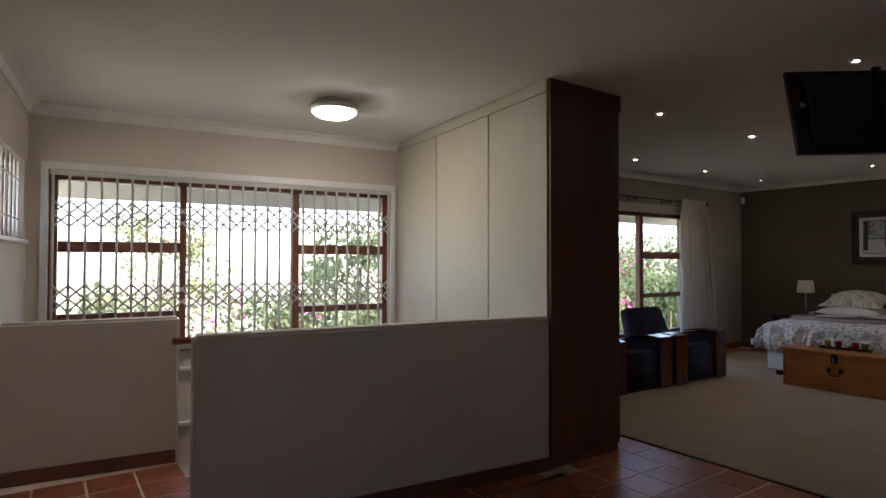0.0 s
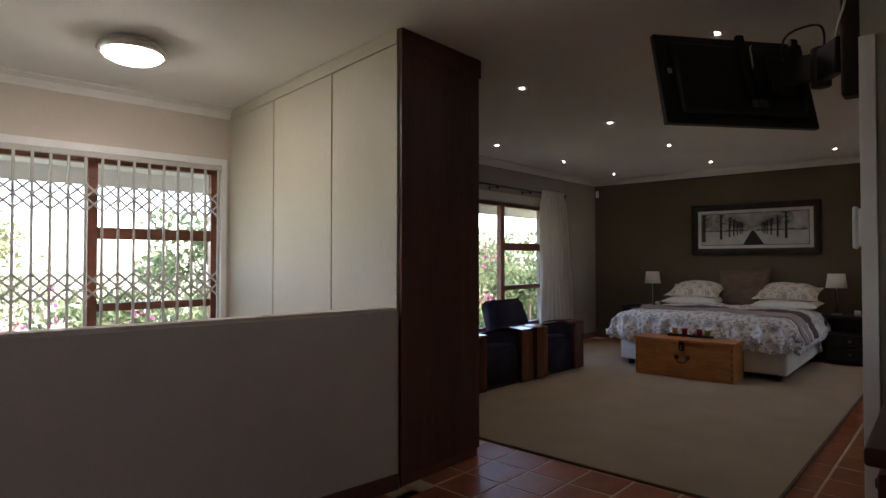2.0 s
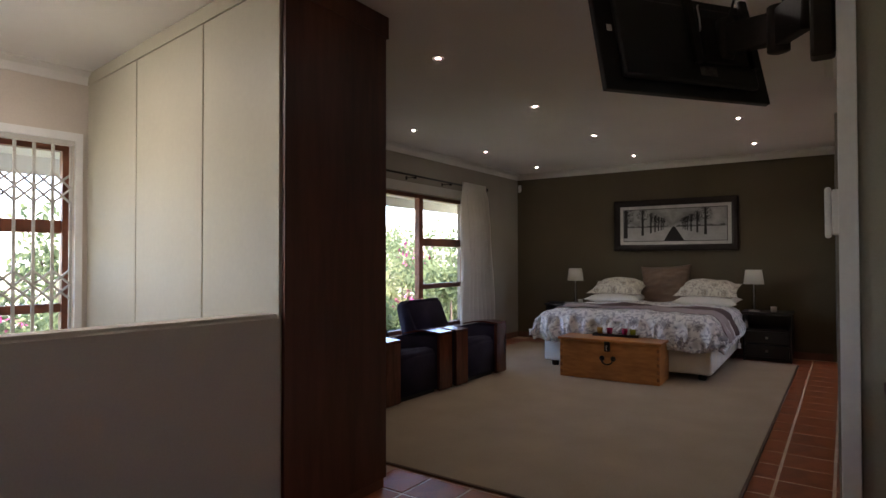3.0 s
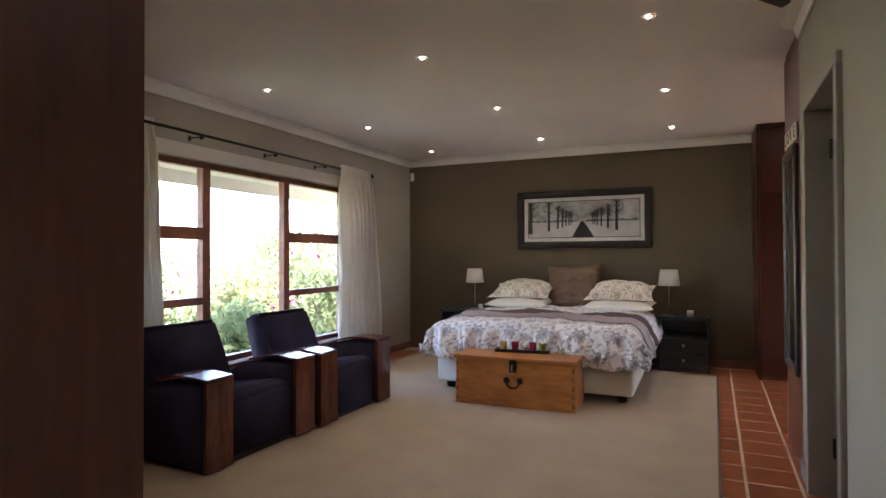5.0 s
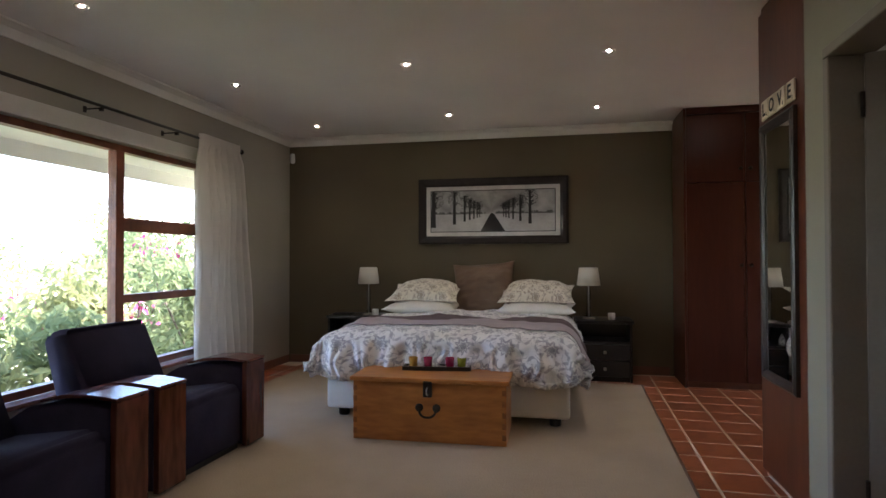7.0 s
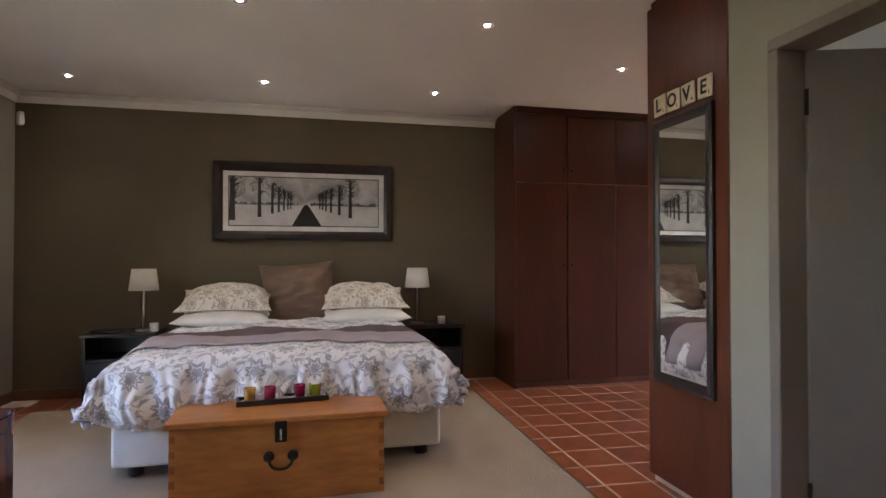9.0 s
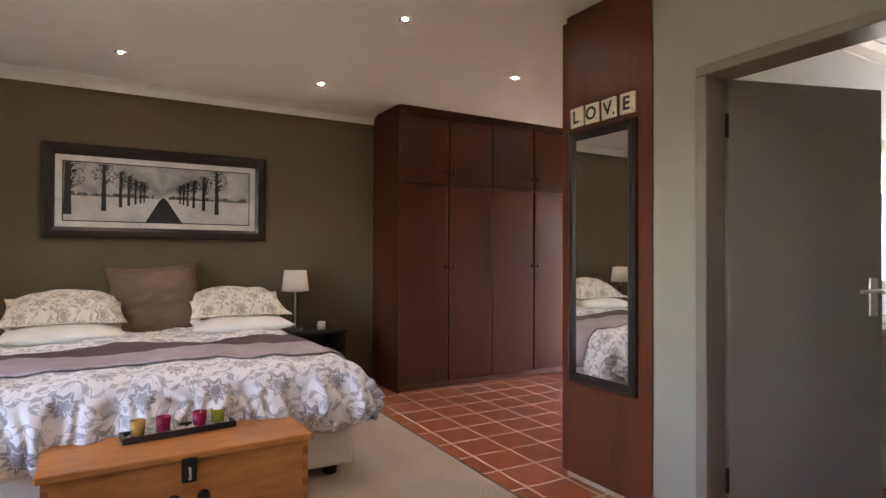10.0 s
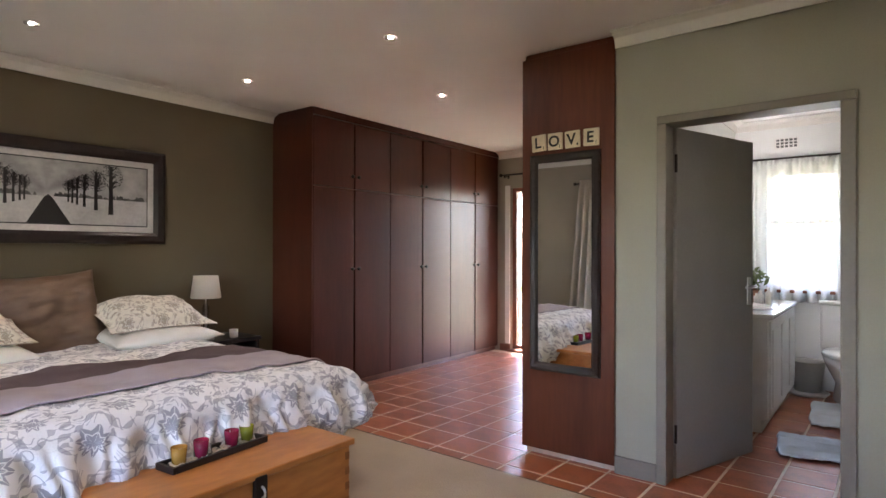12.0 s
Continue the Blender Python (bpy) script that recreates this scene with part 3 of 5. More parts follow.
dome = thing("ceiling_lamp", pose(1.955, 4.30, CEIL - 0.022), "round flush ceiling lamp with steel rim, lit opal glass", "ceiling light")
part("canopy", lathe([(0.13, 0.021), (0.13, -0.0005)], 32), M_WHITE, dome, "white base plate", True)
part("rim", lathe([(0.15, -0.001), (0.185, -0.02), (0.19, -0.04), (0.178, -0.055), (0.165, -0.056)], 40), M_CHROME, dome, "brushed steel rim", True)
part("glass", lathe([(0.164, -0.054), (0.15, -0.072), (0.115, -0.09), (0.06, -0.102), (0.01, -0.105)], 40), M_DOME, dome, "lit opal glass bowl", True)


def curtain(x0, x1, flare, y, z0, z1, label, material=M_CURTAIN, pleats=7, name="curtain", seed=3):
    """A hanging curtain with deep soft folds, gathered at its heading."""
    rnd = random.Random(seed)
    c = thing(name, pose(0, y, 0), label, "curtain")
    bm = bmesh.new()
    nu, nv = pleats * 10, 26
    ph = [rnd.uniform(-0.6, 0.6) for _ in range(pleats + 2)]
    rows = []
    for j in range(nv + 1):
        f = j / nv
        z = z1 + (z0 - z1) * f
        row = []
        for i in range(nu + 1):
            s = i / nu
            p = s * pleats
            k = int(p)
            sway = ph[k] * (1 - (p - k)) + ph[k + 1] * (p - k)
            amp = 0.022 + 0.058 * min(1, f * 4) * (0.8 + 0.35 * sway)
            x = x0 + (x1 - x0) * s + flare * (s if flare > 0 else 1 - s) * f + 0.012 * sway * f
            yy = amp * math.sin(2 * math.pi * p + sway * 1.3 * f) + 0.012 * math.sin(9 * f + 5 * s)
            yy += 0.010 * f * math.sin(2 * math.pi * p * 1.7 + 4 * sway + 2.5 * f)
            if f < 0.045:
                yy = 0.022 * math.sin(2 * math.pi * p * 2.5)
            elif f < 0.075:
                yy = 0.010 * math.sin(2 * math.pi * p * 2.5)
            row.append(bm.verts.new((x, yy, z)))
        rows.append(row)
    for a, b in zip(rows, rows[1:]):
        for i in range(nu):
            bm.faces.new((a[i], a[i + 1], b[i + 1], b[i]))
    o = part("drape", bm, material, c, "", True)
    s = o.modifiers.new("thickness", "SOLIDIFY")
    s.thickness = 0.004
    return c


curtain(7.47, 8.05, 0.17, 4.88, 0.02, 2.205, "long ivory pleated curtain drawn open beside the window", seed=4)
curtain(4.50, 5.20, 0.06, 4.93, 0.02, 2.205, "long ivory pleated curtain drawn open beside the window", seed=8, pleats=9)


def curtain_rod(x0, x1, y, z, brackets, wall_y, label):
    r = thing("curtain_rod", pose(0, 0, 0), label, "curtain rod")
    part("pole", rod((x0, y, z), (x1, y, z), 0.011), M_IRON, r, "", True)
    for x in (x0, x1):
        part("finial", lathe([(0.012, -0.02), (0.019, -0.01), (0.021, 0.0), (0.019, 0.01), (0.012, 0.02)], 12, at=(x, y, z)), M_IRON, r, "", True)
    for x in brackets:
        s = 1 if wall_y > y else -1
        part("bracket", boxes((x - 0.005, x + 0.005, min(y, wall_y), max(y, wall_y), z - 0.019, z - 0.0115), (x - 0.009, x + 0.009, y - 0.013, y + 0.013, z - 0.034, z - 0.012), (x - 0.012, x + 0.012, wall_y - 0.006 * (s > 0), wall_y + 0.006 * (s < 0), z - 0.035, z + 0.005)), M_IRON, r)
    return r


curtain_rod(4.35, 8.13, 4.90, 2.165, (4.7, 5.6, 6.45, 7.2, 7.95), 5.03, "dark iron curtain rod above the wide window")
curtain_rod(7.4, 8.66, -2.06, 2.215, (7.5, 8.6), -2.149, "dark curtain rod above the glazed door")

sensor = thing("alarm_detector", pose(9.27, 4.95, 2.30, 0, 0, 45), "small white alarm detector high in the corner", "detector")
part("housing", soft_box(-0.03, 0.03, -0.02, 0.02, -0.055, 0.055, 0.012, 3), M_WHITE, sensor)
part("lens", soft_box(-0.02, 0.02, -0.024, -0.019, -0.035, 0.005, 0.002), M_WAX, sensor)

phone = thing("intercom_phone", pose(3.46, 0.952, 1.365), "white wall-mounted intercom phone on a pale wall", "intercom")
part("cradle", soft_box(-0.035, 0.035, 0, 0.022, -0.075, 0.075, 0.006), M_WHITE, phone)
part("receiver", soft_box(-0.024, 0.024, 0.022, 0.042, -0.085, 0.085, 0.009, 3), M_WHITE, phone)

# picture over the bed
PY, PZ, PW, PH = 2.685, 1.667, 1.585, 0.70
pic = thing("picture", pose(9.299, PY, PZ, 0, 0, 90), "framed black-and-white print of a snowy tree avenue", "picture")


def ring_frame(w, h, t, d0, d1, y0=0.0):
    """Four mitred frame members round a w x h picture, standing out along +y."""
    bm = bmesh.new()
    prof = [(0, y0), (0, d0), (t * 0.25, d1), (t * 0.7, d1 * 0.9), (t, d0 * 0.7), (t, y0)]
    loops = []
    for off, y in prof:
        a, b = w / 2 - off, h / 2 - off
        loops.append([bm.verts.new(c) for c in ((-a, y, -b), (a, y, -b), (a, y, b), (-a, y, b))])
    for p, q in zip(loops, loops[1:]):
        for k in range(4):
            bm.faces.new((p[k], p[(k + 1) % 4], q[(k + 1) % 4], q[k]))
    return bm


part("frame", ring_frame(PW, PH, 0.085, 0.03, 0.038), M_FRAME, pic, "dark espresso wood frame")
part("mount", boxes((-0.71, 0.71, 0.006, 0.012, -0.268, 0.268)), mat("white_mount_card", (0.62, 0.6, 0.57), 0.5, bump=0.02, coat=0.6), pic, "white card mount")
IW, IH = 0.655, 0.215
part("border", boxes((-IW - 0.008, IW + 0.008, 0.0125, 0.0140, -IH - 0.008, IH + 0.008)), M_PDARK, pic)
part("print_sky", boxes((-IW, IW, 0.0145, 0.0155, -0.03, IH)), M_PSKY, pic)
part("print_snow", boxes((-IW, IW, 0.0145, 0.0155, -IH, -0.031)), M_SNOW, pic)
bm = bmesh.new()
bm.faces.new([bm.verts.new(c) for c in ((-0.14, 0.0162, -IH), (0.12, 0.0162, -IH), (0.02, 0.0162, -0.04), (-0.005, 0.0162, -0.02), (-0.03, 0.0162, -0.04))])
part("print_path", bm, M_PDARK, pic)
rp = random.Random(5)
hedge = bmesh.new()
for side in (-1, 1):
    for k in range(46):
        x = side * rp.uniform(0.05, IW - 0.03)
        h = rp.uniform(0.008, 0.035)
        w = rp.uniform(0.008, 0.03)
        hedge.faces.new([hedge.verts.new(c) for c in ((x - w, 0.0158, -0.032), (x + w, 0.0158, -0.032), (x + w * 0.4, 0.0158, -0.032 + h), (x - w * 0.5, 0.0158, -0.032 + h * 0.8))])
part("print_hedge", hedge, M_PGREY, pic)
for side, spots in ((1, (0.63, 0.40, 0.29, 0.235, 0.19, 0.155, 0.13)), (-1, (0.40, 0.30, 0.225, 0.18, 0.15, 0.125))):
    for x in spots:
        s = x / 0.4
        bm = bmesh.new()
        base, top, w = -0.03 - 0.11 * min(s, 1.3), min(IH - 0.003, 0.02 + 0.19 * s), 0.017 * s
        X = side * x
        bm.faces.new([bm.verts.new(c) for c in ((X - w, 0.0166, base), (X + w, 0.0166, base), (X + w * 0.6, 0.0166, top), (X - w * 0.6, 0.0166, top))])
        for k in range(60):
            z0 = base + (top - base) * rp.uniform(0.45, 1.0)
            a = rp.uniform(0.35, 1.25) * rp.choice((-1, 1))
            ln = rp.uniform(0.03, 0.085) * s ** 0.7
            q = (X + ln * math.sin(a), z0 + ln * math.cos(a))
            q = (max(-IW, min(IW, q[0])), min(q[1], IH - 0.001))
            t = 0.0022 * s + 0.0009
            bm.faces.new([bm.verts.new(c) for c in ((X - t, 0.0164, z0 - t), (X + t, 0.0164, z0 + t), (q[0], 0.0164, q[1]))])
        for k in range(190):
            a, f = rp.uniform(0, 6.283), rp.random() ** 0.6
            q = (X + 0.085 * s ** 0.75 * f * math.cos(a), base + (top - base) * 0.78 + 0.085 * s ** 0.75 * f * math.sin(a))
            t = rp.uniform(0.0025, 0.006) * s ** 0.5
            if abs(q[0]) < IW - t and q[1] < IH - t:
                bm.faces.new([bm.verts.new(c) for c in ((q[0] - t, 0.0164, q[1]), (q[0], 0.0164, q[1] - t * 0.6), (q[0] + t, 0.0164, q[1] + t * 0.3), (q[0], 0.0164, q[1] + t))])
        part("print_tree", bm, M_PDARK, pic)

# ---- bed ----
bed = thing("bed", pose(0, 0, 0), "king-size bed with a padded white base on dark feet", "bed")
bx0, bx1, by0, by1 = 7.20, 9.25, 1.91, 3.65
part("base", soft_box(bx0, bx1, by0, by1, 0.075, 0.34, 0.025, 3), M_LINEN, bed, "white quilted bed base", True)
part("mattress", soft_box(bx0 + 0.01, bx1, by0 + 0.01, by1 - 0.01, 0.341, 0.585, 0.05, 4), M_LINEN, bed, "", True)
for x in (bx0 + 0.1, 8.2, bx1 - 0.12):
    for y in (by0 + 0.1, by1 - 0.1):
        part("leg", lathe([(0.036, 0.012), (0.04, 0.02), (0.04, 0.07), (0.034, 0.074)], 16, at=(x, y, 0)), M_BLACK, bed, "black round foot", True)

TOP = 0.635
FLATX, FLATY, CY, RAD = 7.26, 0.80, 2.78, 0.13


def drop(d, r):
    """How far out and down a cloth lies, d metres past the edge of a bed."""
    if d <= 0:
        return d, 0.0
    a = d / r
    if a < math.pi / 2:
        return r * math.sin(a), r * (1 - math.cos(a))
    e = d - r * math.pi / 2
    return r + 0.045 * math.sin(math.pi * min(1.3, e / 0.22)), r + e


def bed_surface(px, py, lift=0.0):
    """A point of the duvet from metres along it: px from the head to the foot, py across."""
    ox, zx = drop(px, RAD)
    oy, zy = drop(abs(py) - FLATY, RAD)
    x = FLATX - ox if px > 0 else FLATX - px
    y = CY + math.copysign(FLATY + oy, py) if abs(py) > FLATY else CY + py
    down = (zx ** 3 + zy ** 3) ** (1 / 3)
    n1 = noise.noise(Vector((px * 2.2, py * 2.2, 1.0)))
    n2 = noise.noise(Vector((px * 7, py * 9, 4.0)))
    hang = min(1, down / 0.12)
    fold = 0.026 * math.sin(26 * py + 5 * n1) * hang * min(1, max(0, px) * 4) + 0.024 * math.sin(22 * px + 3 * n1) * hang * min(1, max(0, abs(py) - FLATY) * 4)
    fold += 0.013 * math.sin(63 * py + 6 * n2) * hang * min(1, max(0, px) * 4) + 0.006 * math.sin(57 * px + 5 * n2) * (1 - 0.4 * hang) * n1
    fold += 0.007 * math.sin(128 * py + 9 * n2 + 4 * n1) * hang * min(1, max(0, px) * 5) * (0.6 + 0.8 * n1)
    puff = 0.036 * n1 + 0.018 * n2 * (1 - 0.5 * hang)
    crown = 0.02 * (1 - (py / 0.95) ** 2)
    x -= (fold + puff * hang + lift) * (zx > 0.02) * min(1, zx / 0.1)
    y += math.copysign((fold + puff * hang + lift) * min(1, zy / 0.1), py) * (zy > 0.02)
    return Vector((x, y, TOP + crown + puff * (1 - hang) * 0.8 - down + lift * (1 - hang * 0.6)))


def sheet(px0, px1, py0, py1, nx, ny, lift, hem):
    bm = bmesh.new()
    uv = bm.loops.layers.uv.new("UVMap")
    grid, at = [], {}
    for i in range(nx + 1):
        row = []
        for j in range(ny + 1):
            fx, fy = i / nx, j / ny
            px, py = px0(fy) + (px1(fy) - px0(fy)) * fx, py0 + (py1 - py0) * fy
            p = bed_surface(px, py, lift)
            p.z = max(p.z, hem + 0.02 * math.sin(9 * py + 7 * px))
            v = bm.verts.new(p)
            at[v] = (px, py)
            row.append(v)
        grid.append(row)
    for a, b in zip(grid, grid[1:]):
        for j in range(ny):
            f = bm.faces.new((a[j], a[j + 1], b[j + 1], b[j]))
            for lp in f.loops:
                lp[uv].uv = at[lp.vert]
    return bm


def foot_edge(f):
    """How far the duvet hangs past the foot of the bed, at a share f of its width."""
    return 0.42 - 0.32 * max(0.0, (abs(2 * f - 1) * 1.20 - 0.74) / 0.46) ** 2


duvet = thing("duvet", pose(0, 0, 0), "puffy white duvet printed with grey damask flowers on a bed", "duvet")
o = part("cover", sheet(lambda f: -1.72, lambda f: foot_edge(f), -1.20, 1.20, 150, 230, 0.0, 0.24), M_DAMASK, duvet, "", True)
s = o.modifiers.new("thickness", "SOLIDIFY")
s.thickness, s.offset = 0.035, -1
o = part("hem", sheet(lambda f: foot_edge(f) - 0.045, foot_edge, -1.20, 1.20, 4, 230, 0.005, 0.243), M_DAMASK, duvet, "stitched hem along the foot", True)
o.modifiers.new("thickness", "SOLIDIFY").thickness = 0.006
run = thing("bed_runner", pose(0, 0, 0), "two-tone plum and lilac throw folded across the bed", "throw")
o = part("plum_band", sheet(lambda f: -0.98 + 0.10 * f, lambda f: -0.60 + 0.18 * (1 - f) * 0.6, -1.12, 1.13, 24, 100, 0.012, 0.26), M_PLUM, run, "dark plum band", True)
o.modifiers.new("thickness", "SOLIDIFY").thickness = 0.008
o = part("lilac_band", sheet(lambda f: -0.63 + 0.10 * (1 - f), lambda f: -0.24 + 0.10 * (1 - f), -1.13, 1.14, 24, 100, 0.016, 0.25), M_LILAC, run, "pale lilac band", True)
o.modifiers.new("thickness", "SOLIDIFY").thickness = 0.008


def pillow(name, m, w, d, h, material, label, flange=0.0, seed=1.0, crease=0.0):
    bm = bmesh.new()
    uv = bm.loops.layers.uv.new("UVMap")
    n = 32
    layers, at = [], {}
    for sgn in (1, -1):
        grid = []
        for i in range(n + 1):
            row = []
            for j in range(n + 1):
                a, b = 2 * i / n - 1, 2 * j / n - 1
                fl = 1 + flange
                ra, rb = min(1, abs(a) * fl), min(1, abs(b) * fl)
                f = max(0, (1 - ra ** 2.6) * (1 - rb ** 2.6)) ** 0.55
                pinch = 1 - 0.10 * (1 - abs(a) ** 2) * abs(b) - 0.0
                pinch2 = 1 - 0.10 * (1 - abs(b) ** 2) * abs(a)
                wr = noise.noise(Vector((a * 2.3, b * 2.3, seed))) * 0.16 + noise.noise(Vector((a * 5, b * 6, seed + 3))) * 0.10
                z = sgn * (h / 2 * f * (1 + wr) + 0.003) + crease * f * noise.noise(Vector((a * 2.5 + b * 2, b * 7 - a, seed)))
                v = bm.verts.new((a * w / 2 * pinch2, b * d / 2 * pinch, z))
                at[v] = (a * w / 2, b * d / 2)
                row.append(v)
            grid.append(row)
        layers.append(grid)
        for p, q in zip(grid, grid[1:]):
            for j in range(n):
                fc = bm.faces.new((p[j], p[j + 1], q[j + 1], q[j]))
                for lp in fc.loops:
                    lp[uv].uv = at[lp.vert]
    top, low = layers
    rim = [(i, 0) for i in range(n)] + [(n, j) for j in range(n)] + [(i, n) for i in range(n, 0, -1)] + [(0, j) for j in range(n, 0, -1)]
    for (a, b), (c, d2) in zip(rim, rim[1:] + rim[:1]):
        bm.faces.new((top[a][b], top[c][d2], low[c][d2], low[a][b]))
    ob = part(name, bm, material, None, label, True, m)
    return tagged(ob, label, "pillow")


def lean_pose(x, y, z, lean):
    """A pillow's pose: its width across the bed, its face up and towards the foot, leaning back by that many degrees."""
    up = Vector((math.cos(radians(lean)), 0, math.sin(radians(lean))))
    side = Vector((0, -1, 0))
    out = side.cross(up)
    return Matrix(((side.x, up.x, out.x, x), (side.y, up.y, out.y, y), (side.z, up.z, out.z, z), (0, 0, 0, 1)))


for y in (3.30, 2.20):
    pillow("pillow", lean_pose(8.80, y, 0.692, 3), 0.72, 0.54, 0.14, M_LINEN, "plump white pillow lying at the bed head", 0.0, y)
    pillow("pillow", lean_pose(8.86, y, 0.822, 17), 0.72, 0.50, 0.23, M_DAMASK2, "flanged cream pillow with a grey floral print", 0.14, y + 7, 0.012)
pillow("cushion", lean_pose(9.05, 2.74, 0.85, 64) @ pose(0, 0, 0, 0, 0, 4), 0.64, 0.60, 0.24, M_BROWN, "large square brown satin cushion leaning on the wall", 0.0, 12.0, 0.035)


# ---- nightstands, lamps ----
def nightstand(m):
    n = thing("nightstand", m, "black nightstand with an open shelf and two drawers", "nightstand", "pair of nightstands")
    w, d, h = 0.50, 0.40, 0.575
    part("top", soft_box(-w / 2 - 0.015, w / 2 + 0.015, -0.015, d, h - 0.03, h, 0.005), M_BLACK, n)
    part("side_panel", boxes((-w / 2, -w / 2 + 0.02, 0, d, 0.0, h - 0.031)), M_BLACK, n)
    part("side_panel", boxes((w / 2 - 0.02, w / 2, 0, d, 0.0, h - 0.031)), M_BLACK, n)
    part("back_panel", boxes((-w / 2 + 0.021, w / 2 - 0.021, d - 0.015, d, 0.03, h - 0.031)), M_BLACK, n)
    part("shelf", boxes((-w / 2 + 0.021, w / 2 - 0.021, 0.005, d - 0.016, 0.355, 0.375)), M_BLACK, n)
    part("plinth", boxes((-w / 2 + 0.021, w / 2 - 0.021, 0.02, d - 0.016, 0.0, 0.045)), M_BLACK, n)
    for z in (0.05, 0.205):
        dr = part("drawer", soft_box(-w / 2 + 0.023, w / 2 - 0.023, -0.004, d - 0.03, z, z + 0.145, 0.004), M_BLACK, n)
        part("knob", soft_box(-0.014, 0.014, -0.028, -0.004, z + 0.06, z + 0.088, 0.004), M_CHROME, dr, "square steel knob")
    return n


ns = nightstand(pose(8.87, 1.57, 0.0, 0, 0, -90))
copy_thing(ns, pose(8.87, 4.10, 0.0, 0, 0, -90))


def bedside_lamp(m):
    b = thing("table_lamp", m, "bedside lamp with tapered cream shade and glass column", "lamp", "pair of bedside lamps")
    part("foot", lathe([(0.06, 0.0), (0.062, 0.008), (0.055, 0.016), (0.02, 0.022)], 28), M_CHROME, b, "steel foot", True)
    part("column", lathe([(0.020, 0.022), (0.024, 0.05), (0.020, 0.14), (0.024, 0.25), (0.014, 0.275)], 20), M_CLEAR, b, "clear glass column", True)
    part("stem", lathe([(0.006, 0.02), (0.006, 0.36)], 10), M_CHROME, b, "", True)
    bm = bmesh.new()
    seg, rings = 36, []
    for r, z in ((0.108, 0.325), (0.112, 0.327), (0.090, 0.497), (0.086, 0.495), (0.107, 0.325)):
        rings.append([bm.verts.new((r * math.cos(2 * math.pi * k / seg), r * math.sin(2 * math.pi * k / seg), z)) for k in range(seg)])
    for a, c in zip(rings, rings[1:]):
        for k in range(seg):
            bm.faces.new((a[k], a[(k + 1) % seg], c[(k + 1) % seg], c[k]))
    part("shade", bm, M_SHADE, b, "cream linen shade", True)
    return b


lamp = bedside_lamp(pose(9.0, 1.71, 0.576))
copy_thing(lamp, pose(9.0, 3.95, 0.576))
for y in (1.50, 3.86):
    c = thing("candle", pose(8.95, y, 0.576), "white candle in a small pot on a nightstand", "candle", "nightstand candles")
    part("pot", lathe([(0.028, 0), (0.033, 0.004), (0.034, 0.064), (0.030, 0.066)], 20), M_WAX, c, "", True)
book = thing("notebook", pose(8.98, 4.22, 0.576, 0, 0, 12), "thin black notebook lying on a nightstand", "book")
part("cover", soft_box(-0.07, 0.07, -0.1, 0.1, 0, 0.018, 0.003), M_PLASTIC, book)
cord = thing("lamp_switch", pose(8.0, 1.86, 0), "white cord with a switch hanging beside the bed", "cord")
part("cable", tube([(0.9, 0.0, 0.60), (0.82, -0.01, 0.5), (0.8, -0.01, 0.2)], 0.004, 6), M_WHITE, cord, "", True)
part("switch", soft_box(0.785, 0.815, -0.025, 0.005, 0.14, 0.205, 0.008), M_WHITE, cord)
sock = thing("wall_socket", pose(9.299, 4.42, 0.33), "white double wall socket above the skirting", "socket")
part("plate", soft_box(-0.01, 0.0, -0.06, 0.06, -0.04, 0.04, 0.003), M_WHITE, sock)

# ---- blanket chest with candle tray ----
chest = thing("blanket_chest", pose(6.975, 2.79, 0.013, 0, 0, -89.0), "honey pine blanket chest with iron hasp and handles", "chest")
cw, cd, ch = 0.98, 0.42, 0.40
part("front_board", soft_box(-cw / 2, cw / 2, -cd / 2, -cd / 2 + 0.022, 0, ch - 0.03, 0.003), M_PINE, chest)
part("back_board", soft_box(-cw / 2, cw / 2, cd / 2 - 0.022, cd / 2, 0, ch - 0.03, 0.003), M_PINE, chest)
for s in (-1, 1):
    part("end_board", soft_box(s * (cw / 2 - 0.012) - 0.012, s * (cw / 2 - 0.012) + 0.012, -cd / 2 + 0.0225, cd / 2 - 0.0225, 0, ch - 0.03, 0.002), M_PINE, chest)
    for k in range(5):
        z = 0.035 + k * 0.068
        part("dovetail", boxes((s * (cw / 2 - 0.013) - 0.0125, s * (cw / 2 - 0.013) + 0.0125, -cd / 2 - 0.0012, -cd / 2 + 0.001, z, z + 0.034)), M_PINEEND, chest, "end-grain joint")
part("floor_board", boxes((-cw / 2 + 0.025, cw / 2 - 0.025, -cd / 2 + 0.023, cd / 2 - 0.023, 0.01, 0.03)), M_PINE, chest)
lid = part("lid", soft_box(-cw / 2 - 0.018, cw / 2 + 0.018, -cd / 2 - 0.02, cd / 2 + 0.005, ch - 0.028, ch + 0.0, 0.006, 3), M_PINE, chest)
for s in (-1, 1):
    pl = part("handle_plate", lathe([(0.026, 0), (0.026, 0.004), (0.012, 0.008)], 14, m=pose(s * 0.055, -cd / 2, 0.215, 90)), M_IRON, chest, "", True)
part("handle", tube([(-0.055, -cd / 2 - 0.012, 0.215), (-0.05, -cd / 2 - 0.022, 0.185), (-0.03, -cd / 2 - 0.026, 0.165), (0, -cd / 2 - 0.027, 0.160), (0.03, -cd / 2 - 0.026, 0.165), (0.05, -cd / 2 - 0.022, 0.185), (0.055, -cd / 2 - 0.012, 0.215)], 0.0075), M_IRON, chest, "black iron drop handle", True)
